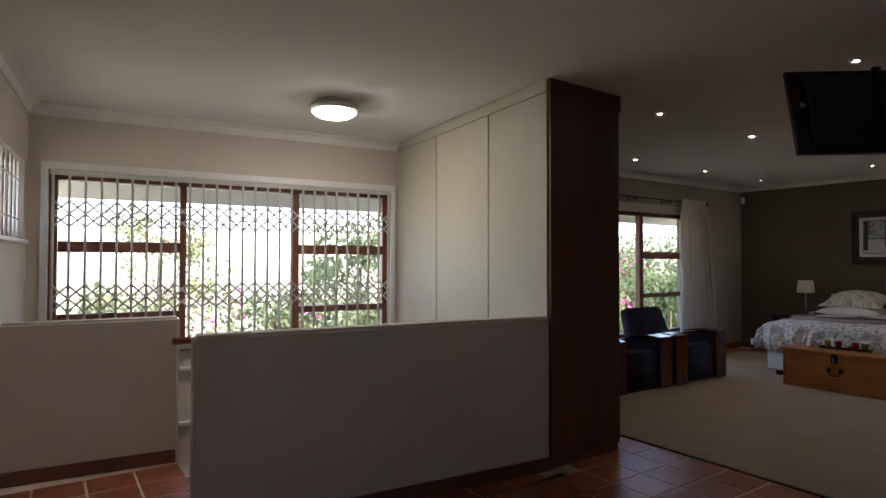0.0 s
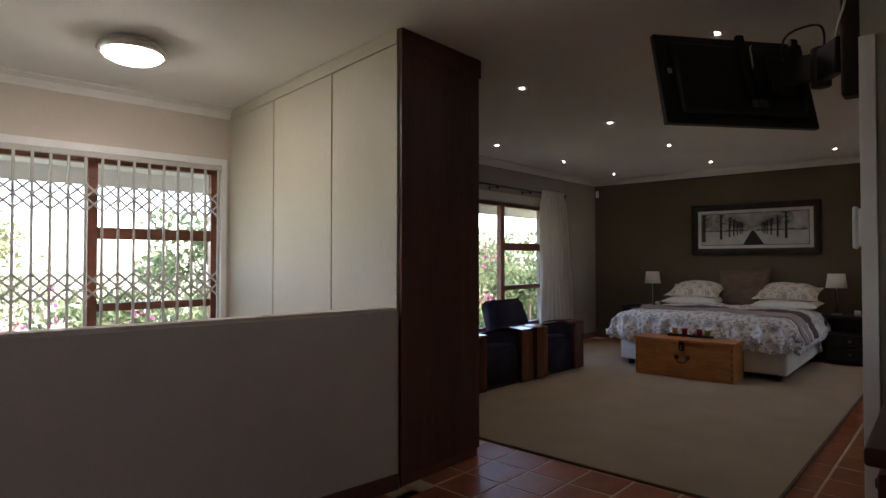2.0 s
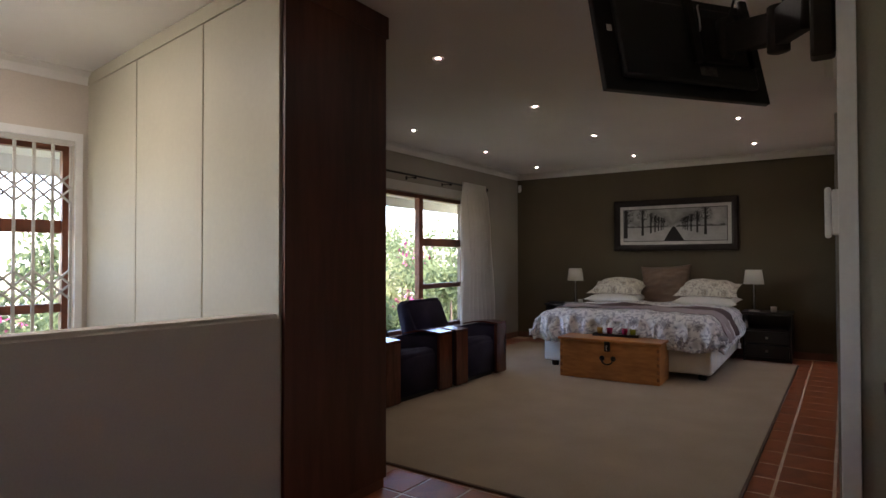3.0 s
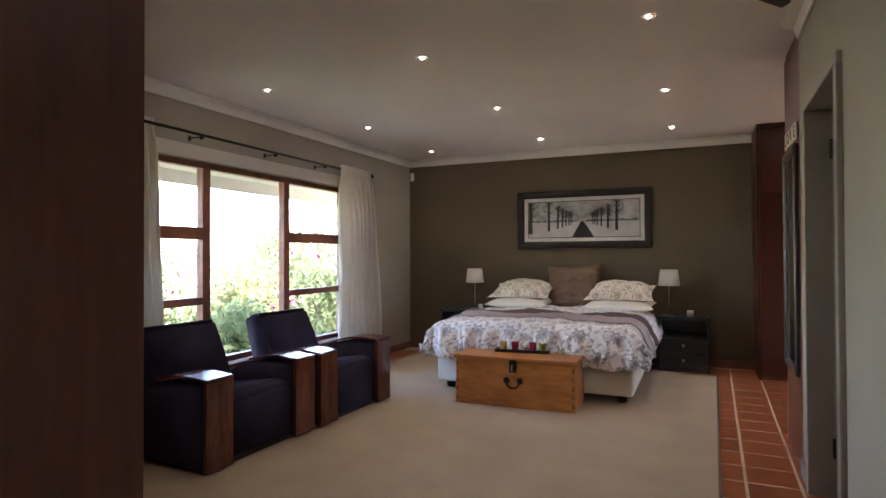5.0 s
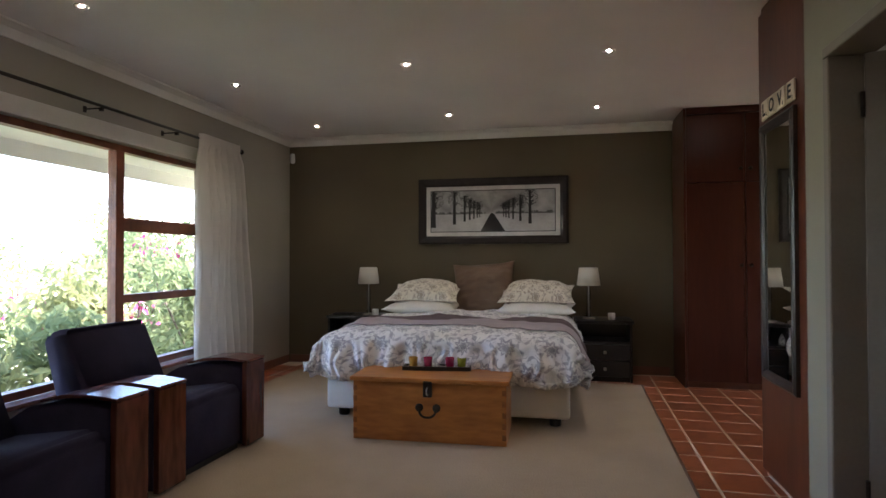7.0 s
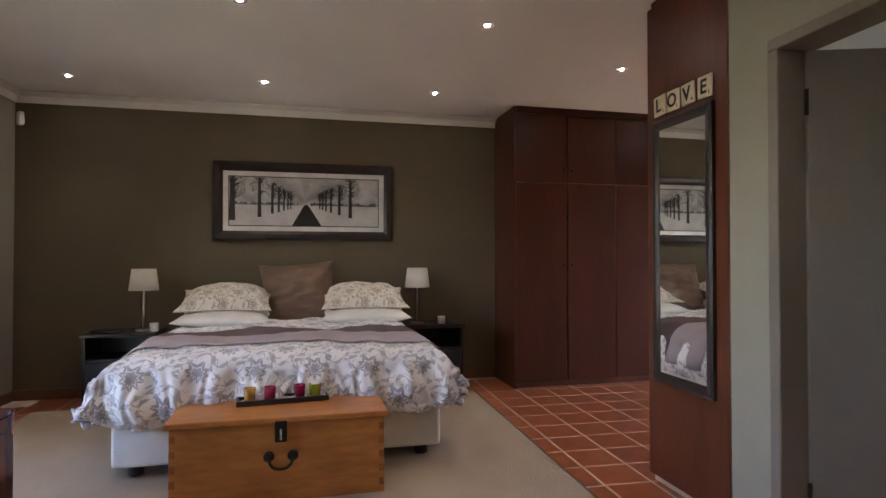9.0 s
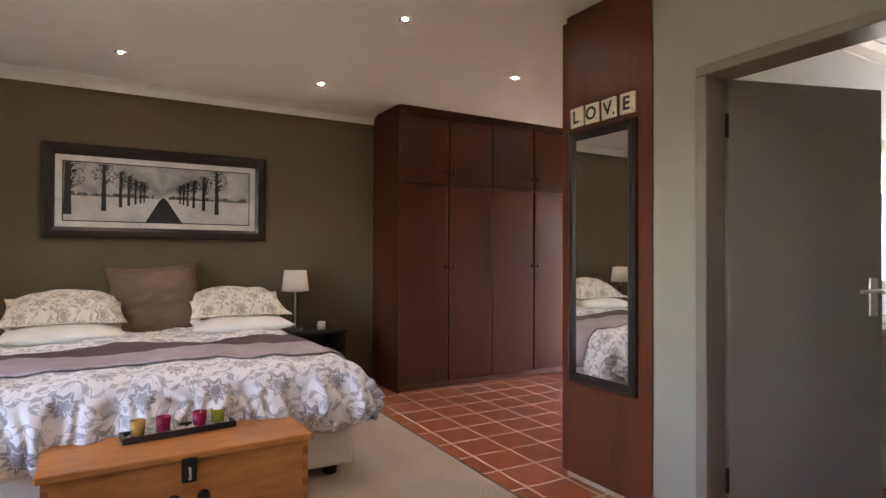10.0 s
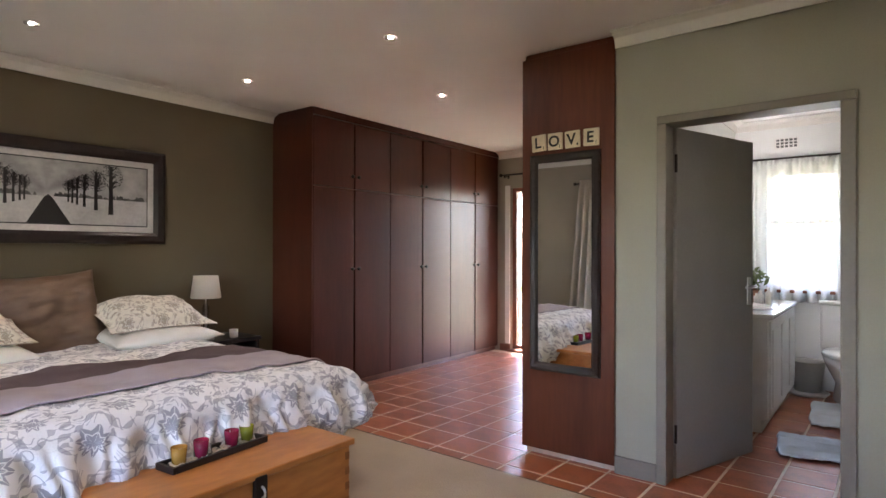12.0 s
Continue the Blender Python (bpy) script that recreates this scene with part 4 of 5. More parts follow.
hasp = part("hasp", soft_box(-0.028, 0.028, -cd / 2 - 0.026, -cd / 2 - 0.0005, 0.285, 0.385, 0.006), M_IRON, chest, "black iron hasp")
part("staple", tube([(-0.0, -cd / 2 - 0.024, 0.30), (0, -cd / 2 - 0.045, 0.31), (0, -cd / 2 - 0.045, 0.335), (0, -cd / 2 - 0.024, 0.345)], 0.005), M_CHROME, hasp, "", True)

tray = thing("candle_tray", pose(7.06, 2.79, 0.414, 0, 0, -84), "narrow black tray of pebbles on a pine chest", "tray")
tw, td = 0.46, 0.115
part("base", boxes((-tw / 2, tw / 2, -td / 2, td / 2, 0, 0.008)), M_BLACK, tray)
part("rim", boxes((-tw / 2, tw / 2, -td / 2, -td / 2 + 0.012, 0.0081, 0.026), (-tw / 2, tw / 2, td / 2 - 0.012, td / 2, 0.0081, 0.026), (-tw / 2, -tw / 2 + 0.012, -td / 2 + 0.0121, td / 2 - 0.0121, 0.0081, 0.026), (tw / 2 - 0.012, tw / 2, -td / 2 + 0.0121, td / 2 - 0.0121, 0.0081, 0.026)), M_BLACK, tray)
rnd = random.Random(11)
peb = bmesh.new()
bmesh.ops.create_icosphere(peb, subdivisions=1, radius=0.5)
for v in peb.verts:
    v.co.z *= 0.65
peb_me = mesh_of("pebble", peb, M_PEBBLE, True)
for k in range(110):
    p = new("pebble", peb_me)
    p.parent = tray
    s = rnd.uniform(0.010, 0.02)
    p.matrix_basis = pose(rnd.uniform(-tw / 2 + 0.022, tw / 2 - 0.022), rnd.uniform(-td / 2 + 0.022, td / 2 - 0.022), 0.012 + rnd.uniform(0, 0.007), 0, 0, rnd.uniform(0, 180)) @ Matrix.Diagonal((s * 1.3, s, s, 1))
for x, material, label in ((-0.165, M_AMBER, "amber glass candle holder on a pebble tray"), (-0.065, M_RED, "magenta glass candle holder on a pebble tray"), (0.085, M_RED, "magenta glass candle holder on a pebble tray"), (0.165, M_GREEN, "lime green glass candle holder on a pebble tray")):
    h = thing("candle_holder", pose(7.06, 2.79, 0.424, 0, 0, -84) @ pose(x, 0.005, 0), label, "candle holder", "candle holders on the tray")
    bm = bmesh.new()
    seg, rings = 20, []
    for r, z in ((0.012, 0.001), (0.026, 0.0), (0.031, 0.07), (0.028, 0.07), (0.024, 0.045), (0.002, 0.044)):
        rings.append([bm.verts.new((r * math.cos(2 * math.pi * k / seg), r * math.sin(2 * math.pi * k / seg), z)) for k in range(seg)])
    for a, c in zip(rings, rings[1:]):
        for k in range(seg):
            bm.faces.new((a[k], a[(k + 1) % seg], c[(k + 1) % seg], c[k]))
    part("glass", bm, material, h, "", True)
    part("wick", lathe([(0.0012, 0.044), (0.0012, 0.055)], 6), M_INK, h)


# ---- cinema armchairs ----
def side_profile(points, x0, x1, r=0.02):
    bm = bmesh.new()
    a, b = [bm.verts.new((x0, y, z)) for y, z in points], [bm.verts.new((x1, y, z)) for y, z in points]
    bm.faces.new(a), bm.faces.new(b[::-1])
    for i in range(len(points)):
        j = (i + 1) % len(points)
        bm.faces.new((a[i], b[i], b[j], a[j]))
    bmesh.ops.bevel(bm, geom=list(bm.edges), offset=r, segments=2, affect="EDGES")
    return bm


def armchair(m):
    """Front towards -y; the origin under the middle of the front."""
    c = thing("armchair", m, "navy cinema armchair with cherry-wood arm fronts by the window", "armchair", "pair of armchairs")
    aw, iw = 0.20, 0.27
    part("seat_cushion", side_profile([(0.03, 0.03), (0.03, 0.37), (0.10, 0.405), (0.62, 0.33), (0.62, 0.10)], -iw, iw, 0.025), M_NAVY, c, "", True)
    part("backrest", side_profile([(0.50, 0.30), (0.71, 0.76), (0.75, 0.775), (0.86, 0.738), (0.88, 0.70), (0.74, 0.20)], -iw - 0.06, iw - 0.005, 0.03), M_NAVY, c, "padded sloping backrest", True)
    for s in (-1, 1):
        x0, x1 = sorted((s * (iw + 0.004), s * (iw + aw)))
        arm = part("armrest", side_profile([(0.036, 0.02), (0.036, 0.495), (0.28, 0.512), (0.50, 0.465), (0.68, 0.36), (0.68, 0.02)], x0, x1, 0.012), M_NAVY, c, "navy padded arm", True)
        part("arm_front", soft_box(x0 - 0.001, x1 + 0.001, 0.0, 0.035, 0.012, 0.515, 0.006), M_ARMWOOD, arm, "cherry-wood arm front")
        part("arm_top", side_profile([(0.0, 0.517), (0.0, 0.532), (0.16, 0.545), (0.30, 0.535), (0.42, 0.505), (0.42, 0.493), (0.28, 0.520), (0.16, 0.528)], x0 - 0.002, x1 + 0.002, 0.002), M_ARMWOOD, arm, "polished wooden arm top")
    part("base", boxes((-iw, iw, 0.06, 0.72, 0.0, 0.05)), M_BLACK, c)
    return c


chair = armchair(pose(5.17, 3.895, 0.013, 0, 0, -2))
copy_thing(chair, pose(6.165, 3.85, 0.013, 0, 0, -2))

# ---- television on its bracket ----
tc = [Vector((3.50, 1.80, 2.37)), Vector((3.425, 1.72, 1.90)), Vector((4.125, 1.19, 1.912))]
ux = (tc[2] - tc[1]).normalized()
uz = (tc[0] - tc[1])
uz = (uz - ux * uz.dot(ux)).normalized()
un = ux.cross(uz)  # towards the hall: the back of the set
tw, th = (tc[2] - tc[1]).length, 0.49
org = tc[1]
MT = Matrix(((ux.x, uz.x, un.x, org.x), (ux.y, uz.y, un.y, org.y), (ux.z, uz.z, un.z, org.z), (0, 0, 0, 1)))
tv = thing("television", MT, "black flat television seen from behind, tilted on a bracket", "television")
part("panel", soft_box(0, tw, 0, th, -0.03, 0.0, 0.006), M_PLASTIC, tv)
part("screen", boxes((0.02, tw - 0.02, 0.02, th - 0.02, -0.0325, -0.0305)), M_BLACK, tv, "dark glossy screen")
part("back_cover", soft_box(0.08, tw - 0.08, 0.05, th - 0.06, 0.001, 0.035, 0.015, 3), M_PLASTIC, tv)
part("label", boxes((0.47, 0.56, 0.085, 0.13, 0.0355, 0.0365)), M_PGREY, tv, "grey rating label")
part("sticker", boxes((0.05, 0.075, 0.27, 0.30, 0.0005, 0.0015)), M_WHITE, tv)
part("sticker", boxes((tw - 0.09, tw - 0.075, 0.14, 0.16, 0.0005, 0.0015)), M_WHITE, tv)
mount = thing("tv_bracket", pose(0, 0, 0), "black jointed steel television bracket on the wall", "bracket")
back = MT @ Vector((tw * 0.70, th * 0.52, 0.06))
plate = Vector((3.525, 1.03, 2.10))
joint = Vector((3.80, 1.14, 2.14))


def bar_between(p, q, w, h):
    """A flat bar on edge from p to q, w thick and h high, with softened edges."""
    d = Vector(q) - Vector(p)
    bm = soft_box(0, d.length, -w / 2, w / 2, -h / 2, h / 2, 0.008, 2)
    bm.transform(Matrix.Translation(p) @ d.to_track_quat("X", "Z").to_matrix().to_4x4())
    return bm


part("wall_plate", soft_box(3.48, 3.57, 0.955, 1.03, 1.91, 2.50, 0.012), M_IRON, mount, "tall black wall plate")
part("arm", bar_between(plate, joint, 0.05, 0.15), M_IRON, mount)
part("arm", bar_between(joint, back, 0.055, 0.13), M_IRON, mount)
part("knuckle", lathe([(0.03, -0.10), (0.042, -0.095), (0.042, 0.085), (0.03, 0.09)], 18, at=joint), M_IRON, mount, "", True)
part("knuckle", lathe([(0.028, -0.09), (0.038, -0.085), (0.038, 0.085), (0.028, 0.09)], 18, at=back), M_IRON, mount, "", True)
part("vesa_plate", soft_box(tw * 0.70 - 0.11, tw * 0.70 + 0.11, th * 0.52 - 0.11, th * 0.52 + 0.11, 0.036, 0.056, 0.004), M_IRON, mount, m=MT)
for dx in (-0.16, 0.16):
    part("rail", soft_box(tw * 0.70 + dx - 0.02, tw * 0.70 + dx + 0.02, th * 0.28, th * 0.97, 0.036, 0.062, 0.004), M_IRON, mount, "upright hanging rail", m=MT)
part("cable", tube([back + Vector((0.0, -0.02, 0.10)), back + Vector((-0.03, -0.05, 0.19)), joint + Vector((0.03, 0.04, 0.22)), joint + Vector((-0.05, -0.02, 0.17)), joint + Vector((-0.05, -0.02, 0.06))], 0.006, 6), M_PLASTIC, mount, "looped black cable", True)
part("cable", tube([plate + Vector((0.06, 0.03, 0.07)), plate + Vector((-0.02, 0.012, 0.11)), plate + Vector((-0.10, -0.03, 0.20)), plate + Vector((-0.16, -0.06, 0.38))], 0.005, 6), M_WHITE, mount, "pale cable along the wall", True)
part("lead", tube([MT @ Vector(c) for c in ((tw * 0.58, th * 0.60, 0.04), (tw * 0.555, th * 0.70, 0.07), (tw * 0.56, th * 0.82, 0.065), (tw * 0.60, th * 0.88, 0.04))], 0.004, 6), M_WHITE, mount, "thin white lead behind the set", True)

# end of the wall beside the hall, and the dresser before it
built("trim", soft_box(3.345, 3.359, 0.905, 0.957, 0.0, 2.10, 0.003), M_WHITE, "white painted corner strip at the wall end", "trim")
dr = thing("dresser", pose(2.12, 0.28, 0), "red-brown wooden dresser standing against the wall end", "dresser")
part("top", soft_box(0, 1.22, 0, 0.57, 0.80, 0.84, 0.01, 3), M_MAHOG, dr, "polished overhanging top")
part("body", soft_box(0.03, 1.21, 0.03, 0.53, 0.06, 0.799, 0.004), M_MAHOG, dr)
for z in (0.10, 0.33, 0.56):
    for x in (0.05, 0.63):
        d = part("drawer", soft_box(x, x + 0.56, 0.5305, 0.55, z, z + 0.215, 0.004), M_MAHOG, dr)
        part("knob", lathe([(0.012, 0), (0.018, 0.015), (0.012, 0.025)], 12, m=pose(x + 0.28, 0.55, z + 0.11, -90)), M_IRON, d, "", True)
for x in (0.05, 1.13):
    for y in (0.05, 0.46):
        part("foot", boxes((x, x + 0.06, y, y + 0.06, 0, 0.0595)), M_MAHOG, dr)

# ---- wardrobes ----
ward = thing("wardrobe", pose(8.75, 0, 0), "red-brown veneer wall of wardrobes with small dark knobs", "wardrobe")
YS = [0.875, 0.375, -0.115, -0.625, -1.125, -1.62, -2.135]
part("carcass", boxes((0.024, 0.545, -2.14, 0.862, 0.055, CEIL - 0.004)), M_DARKWOOD, ward)
part("side_panel", soft_box(0.0, 0.546, 0.863, 0.883, 0.0, CEIL - 0.003, 0.002), M_MAHOG, ward)
part("plinth", boxes((0.045, 0.545, -2.14, 0.862, 0.0, 0.054)), M_SKIRT, ward, "brown recessed plinth")
part("top_rail", boxes((-0.012, 0.0235, -2.14, 0.862, 2.455, CEIL - 0.004)), M_MAHOG, ward)
for k in range(6):
    wide, slim = (0.010, 0.004) if k % 2 else (0.004, 0.010)
    y1, y0 = YS[k] - wide - (0.01 if k == 0 else 0), YS[k + 1] + slim
    proud = 0.0
    for z0, z1, kz in ((0.062, 1.832, 1.10), (1.842, 2.450, 1.955)):
        d = part("door", soft_box(-proud, 0.0235 - proud * 0.5, y0, y1, z0, z1, 0.0025), M_MAHOG, ward)
        ky = y0 + 0.03 if k % 2 == 0 else y1 - 0.03
        part("knob", lathe([(0.007, 0), (0.007, 0.012), (0.016, 0.018), (0.017, 0.028), (0.010, 0.034)], 14, m=pose(-proud, ky, kz, 0, -90)), M_IRON, d, "small dark knob", True)

pillar = thing("wardrobe_end", pose(0, 0, 0), "red-brown veneer end of a second wardrobe, full height", "wardrobe")
part("body", boxes((6.062, 6.655, -2.14, 0.875, 0.032, CEIL - 0.004)), M_MAHOG, pillar)
part("end_panel", soft_box(6.06, 6.668, 0.8755, 0.897, 0.031, 2.485, 0.003), M_MAHOG_LIT, pillar, "broad smooth veneer panel")
part("top_filler", boxes((6.06, 6.64, 0.8755, 0.890, 2.487, CEIL - 0.004)), M_MAHOG_LIT, pillar)
part("plinth", boxes((6.062, 6.64, -2.14, 0.882, 0.0, 0.0305)), M_GROUT, pillar, "pale recessed plinth")
part("edge_strip", boxes((6.052, 6.0595, 0.872, 0.9, 0.031, CEIL - 0.004)), M_DARKWOOD, pillar)
for k in range(5):
    part("door", soft_box(6.6555, 6.672, 0.86 - 0.6 * (k + 1) + 0.006, 0.86 - 0.6 * k, 0.08, 2.43, 0.003), M_MAHOG, pillar)

mir = thing("wall_mirror", pose(6.373, 0.8975, 1.198), "tall mirror in a black frame on a wooden panel", "mirror")
part("frame", ring_frame(0.458, 1.34, 0.052, 0.018, 0.026), M_FRAME, mir, "black moulded frame")
part("glass", boxes((-0.19, 0.19, 0.002, 0.010, -0.63, 0.63)), M_MIRROR, mir, "silvered mirror glass")

for x, ch, num in ((6.545, "L", "1"), (6.434, "O", "1"), (6.32, "V", "4"), (6.20, "E", "1")):
    t = thing("letter_tile", pose(x, 0.8975, 1.945, 0, {"L": 3, "O": 0, "V": 2, "E": -1}[ch], 0), "ivory wooden letter tile with a black " + ch, "letter tile", "letter tiles over the mirror")
    part("tile", soft_box(-0.05, 0.05, 0, 0.012, -0.052, 0.052, 0.007, 3), M_TILEIVORY, t)
    for text, size, dx, dz in ((ch, 0.092, 0.006, -0.030), (num, 0.028, -0.032, -0.042)):
        cu = bpy.data.curves.new("letter", "FONT")
        cu.body, cu.size, cu.extrude, cu.align_x, cu.offset = text, size, 0.0006, "CENTER", 0.0022 if size > 0.05 else 0.0005
        cu.materials.append(M_INK)
        o = new("letter" if size > 0.05 else "numeral", cu)
        o.parent = t
        o.matrix_basis = pose(dx, 0.0128, dz, 90, 0, 180)

# ---- bathroom door ----
fr = thing("door_frame", MD, "stone-grey painted steel door frame", "door frame", kind="structure")
part("jamb", soft_box(5.765, 5.818, 0.755, 0.922, 0.0, 1.962, 0.006), M_FRAMEGREY, fr)
part("jamb", soft_box(4.925, 4.987, 0.755, 0.922, 0.0, 1.962, 0.006), M_FRAMEGREY, fr)
part("head", soft_box(4.925, 5.818, 0.755, 0.922, 1.963, 2.008, 0.006), M_FRAMEGREY, fr)
door = thing("door_1", pose(5.762, 0.80, 0.008, 0, 0, -109.0), "flat grey painted door standing open into the bathroom", "door", kind="structure")
leaf = part("leaf", soft_box(0.0, 0.79, -0.02, 0.02, 0.0, 1.95, 0.003), M_DOORGREY, door)
for s in (-1, 1):
    pl = part("handle_plate", soft_box(0.715, 0.757, s * 0.0245 - 0.004, s * 0.0245 + 0.004, 0.93, 1.10, 0.003), M_CHROME, leaf, "steel handle plate")
    part("handle", tube([(0.736, s * 0.028, 1.045), (0.736, s * 0.07, 1.045), (0.72, s * 0.075, 1.045), (0.62, s * 0.072, 1.042)], 0.009), M_CHROME, leaf, "steel lever handle", True)
for z in (0.2, 1.7):
    part("hinge", rod((-0.006, -0.02, z), (-0.006, -0.02, z + 0.1), 0.008), M_IRON, leaf)

# ---- bathroom ----
van = thing("vanity", pose(0, 0, 0), "white bathroom vanity with panelled doors and inset basin", "vanity")
part("body", soft_box(5.47, 5.995, -1.75, -0.40, 0.09, 0.80, 0.004), M_WHITE, van)
part("plinth", boxes((5.51, 5.995, -1.74, -0.42, 0.0, 0.089)), M_WHITE, van)
part("worktop", soft_box(5.43, 5.997, -1.78, -0.37, 0.801, 0.835, 0.01, 3), M_CERAMIC, van, "white moulded worktop")
for y in (-0.86, -1.30, -1.74):
    d = part("door", soft_box(5.452, 5.469, y, y + 0.43, 0.11, 0.78, 0.003), M_WHITE, van)
    part("panel", soft_box(5.444, 5.4515, y + 0.05, y + 0.38, 0.17, 0.72, 0.003), M_WHITE, d, "raised white panel")
bm = bmesh.new()
seg, rings = 32, []
for rx, ry, z in ((0.21, 0.27, 0.836), (0.205, 0.265, 0.852), (0.185, 0.245, 0.85), (0.15, 0.2, 0.838), (0.02, 0.02, 0.836)):
    rings.append([bm.verts.new((5.70 + rx * math.cos(2 * math.pi * k / seg), -0.85 + ry * math.sin(2 * math.pi * k / seg), z)) for k in range(seg)])
for a, c in zip(rings, rings[1:]):
    for k in range(seg):
        bm.faces.new((a[k], a[(k + 1) % seg], c[(k + 1) % seg], c[k]))
part("basin", bm, M_CERAMIC, van, "round-edged white basin", True)
tap = thing("tap", pose(5.92, -0.85, 0.836), "curved chrome basin tap on a vanity", "tap")
part("spout", tube([(0, 0, 0), (0, 0, 0.12), (-0.03, 0, 0.16), (-0.10, 0, 0.16), (-0.13, 0, 0.12)], 0.013), M_CHROME, tap, "", True)
part("lever", tube([(0.0, 0, 0.15), (0.02, 0, 0.2)], 0.008), M_CHROME, tap, "", True)
pot = thing("potted_plant", pose(5.74, -1.40, 0.836), "small leafy plant in a clay pot on the vanity", "plant")
part("pot", lathe([(0.045, 0), (0.06, 0.10), (0.064, 0.10), (0.064, 0.115), (0.05, 0.115)], 20), M_POT, pot, "", True)


def leaves(bm, centre, radius, n, size, rnd, squash=0.8):
    for _ in range(n):
        d = Vector((rnd.gauss(0, 1), rnd.gauss(0, 1), rnd.gauss(0, 1)))
        d *= radius * rnd.random() ** 0.4 / max(d.length, 0.01)
        d.z *= squash
        p = Vector(centre) + d
        q = Euler((rnd.uniform(-1.2, 1.2), rnd.uniform(-1.2, 1.2), rnd.uniform(0, 6.3))).to_matrix()
        s = size * rnd.uniform(0.6, 1.4)
        bm.faces.new([bm.verts.new(p + q @ Vector(c)) for c in ((-s, 0, 0), (0, -s * 0.45, 0.1 * s), (s, 0, -0.15 * s), (0, s * 0.45, 0.1 * s))])
    return bm


part("leaves", leaves(bmesh.new(), (0, 0, 0.2), 0.13, 160, 0.026, random.Random(2)), M_LEAF, pot)
for x, y, h in ((5.62, -1.12, 0.12), (5.66, -1.18, 0.09), (5.58, -1.22, 0.14)):
    b = thing("toiletry_bottle", pose(x, y, 0.836), "small pale toiletry bottle on the vanity", "bottle", "toiletries on the vanity")
    part("bottle", lathe([(0.02, 0), (0.022, 0.01), (0.022, h * 0.7), (0.010, h * 0.8), (0.010, h)], 14), M_WAX, b, "", True)

sc = thing("wall_lamp", pose(5.999, -1.40, 1.72), "lit opal glass wall lamp beside the bathroom mirror", "wall lamp")
part("bracket", soft_box(-0.05, 0, -0.03, 0.03, -0.03, 0.03, 0.006), M_CHROME, sc)
part("glass", lathe([(0.035, -0.09), (0.045, -0.085), (0.045, 0.085), (0.035, 0.09)], 20, at=(-0.09, 0, 0)), M_SCONCE, sc, "glowing opal cylinder", True)
bmir = thing("bathroom_mirror", pose(5.999, -0.95, 1.50), "frameless mirror above the vanity", "mirror")
part("glass", boxes((-0.008, 0.0, -0.35, 0.5, -0.45, 0.45)), M_MIRROR, bmir)

wc = thing("toilet", pose(5.06, -1.86, 0), "white ceramic toilet with closed seat and cistern", "toilet")
part("cistern", soft_box(-0.22, 0.22, -0.28, -0.10, 0.40, 0.80, 0.02, 3), M_CERAMIC, wc, "", True)
part("cistern_lid", soft_box(-0.23, 0.23, -0.285, -0.09, 0.801, 0.835, 0.012, 3), M_CERAMIC, wc, "", True)
bm = bmesh.new()
rings = []
for rx, ry, cy, z in ((0.11, 0.20, 0.02, 0.0), (0.12, 0.21, 0.02, 0.02), (0.10, 0.18, 0.02, 0.15), (0.17, 0.23, 0.10, 0.32), (0.19, 0.25, 0.12, 0.39)):
    rings.append([bm.verts.new((rx * math.cos(2 * math.pi * k / 28), cy + ry * math.sin(2 * math.pi * k / 28), z)) for k in range(28)])
for a, c in zip(rings, rings[1:]):
    for k in range(28):
        bm.faces.new((a[k], a[(k + 1) % 28], c[(k + 1) % 28], c[k]))
bm.faces.new(rings[0][::-1]), bm.faces.new(rings[-1])
part("bowl", bm, M_CERAMIC, wc, "", True)
bm = bmesh.new()
rings = []
for r, z in ((1.0, 0.392), (1.03, 0.40), (1.03, 0.42), (0.95, 0.432)):
    rings.append([bm.verts.new((0.19 * r * math.cos(2 * math.pi * k / 28), 0.12 + 0.25 * r * math.sin(2 * math.pi * k / 28), z)) for k in range(28)])
for a, c in zip(rings, rings[1:]):
    for k in range(28):
        bm.faces.new((a[k], a[(k + 1) % 28], c[(k + 1) % 28], c[k]))
bm.faces.new(rings[0][::-1]), bm.faces.new(rings[-1])
part("seat", bm, M_CERAMIC, wc, "", True)

bn = thing("waste_bin", pose(5.37, -1.92, 0), "frosted waste bin beside the toilet", "bin")
bm = bmesh.new()
rings = [[bm.verts.new((r * math.cos(2 * math.pi * k / 24), r * math.sin(2 * math.pi * k / 24), z)) for k in range(24)] for r, z in ((0.10, 0.03), (0.135, 0.29), (0.142, 0.30), (0.13, 0.29), (0.096, 0.04))]
for a, c in zip(rings, rings[1:]):
    for k in range(24):
        bm.faces.new((a[k], a[(k + 1) % 24], c[(k + 1) % 24], c[k]))
bm.faces.new(rings[-1])
part("bucket", bm, M_BIN, bn, "", True)
part("saucer", lathe([(0.15, 0.0), (0.17, 0.02), (0.15, 0.028)], 24), M_WHITE, bn, "", True)


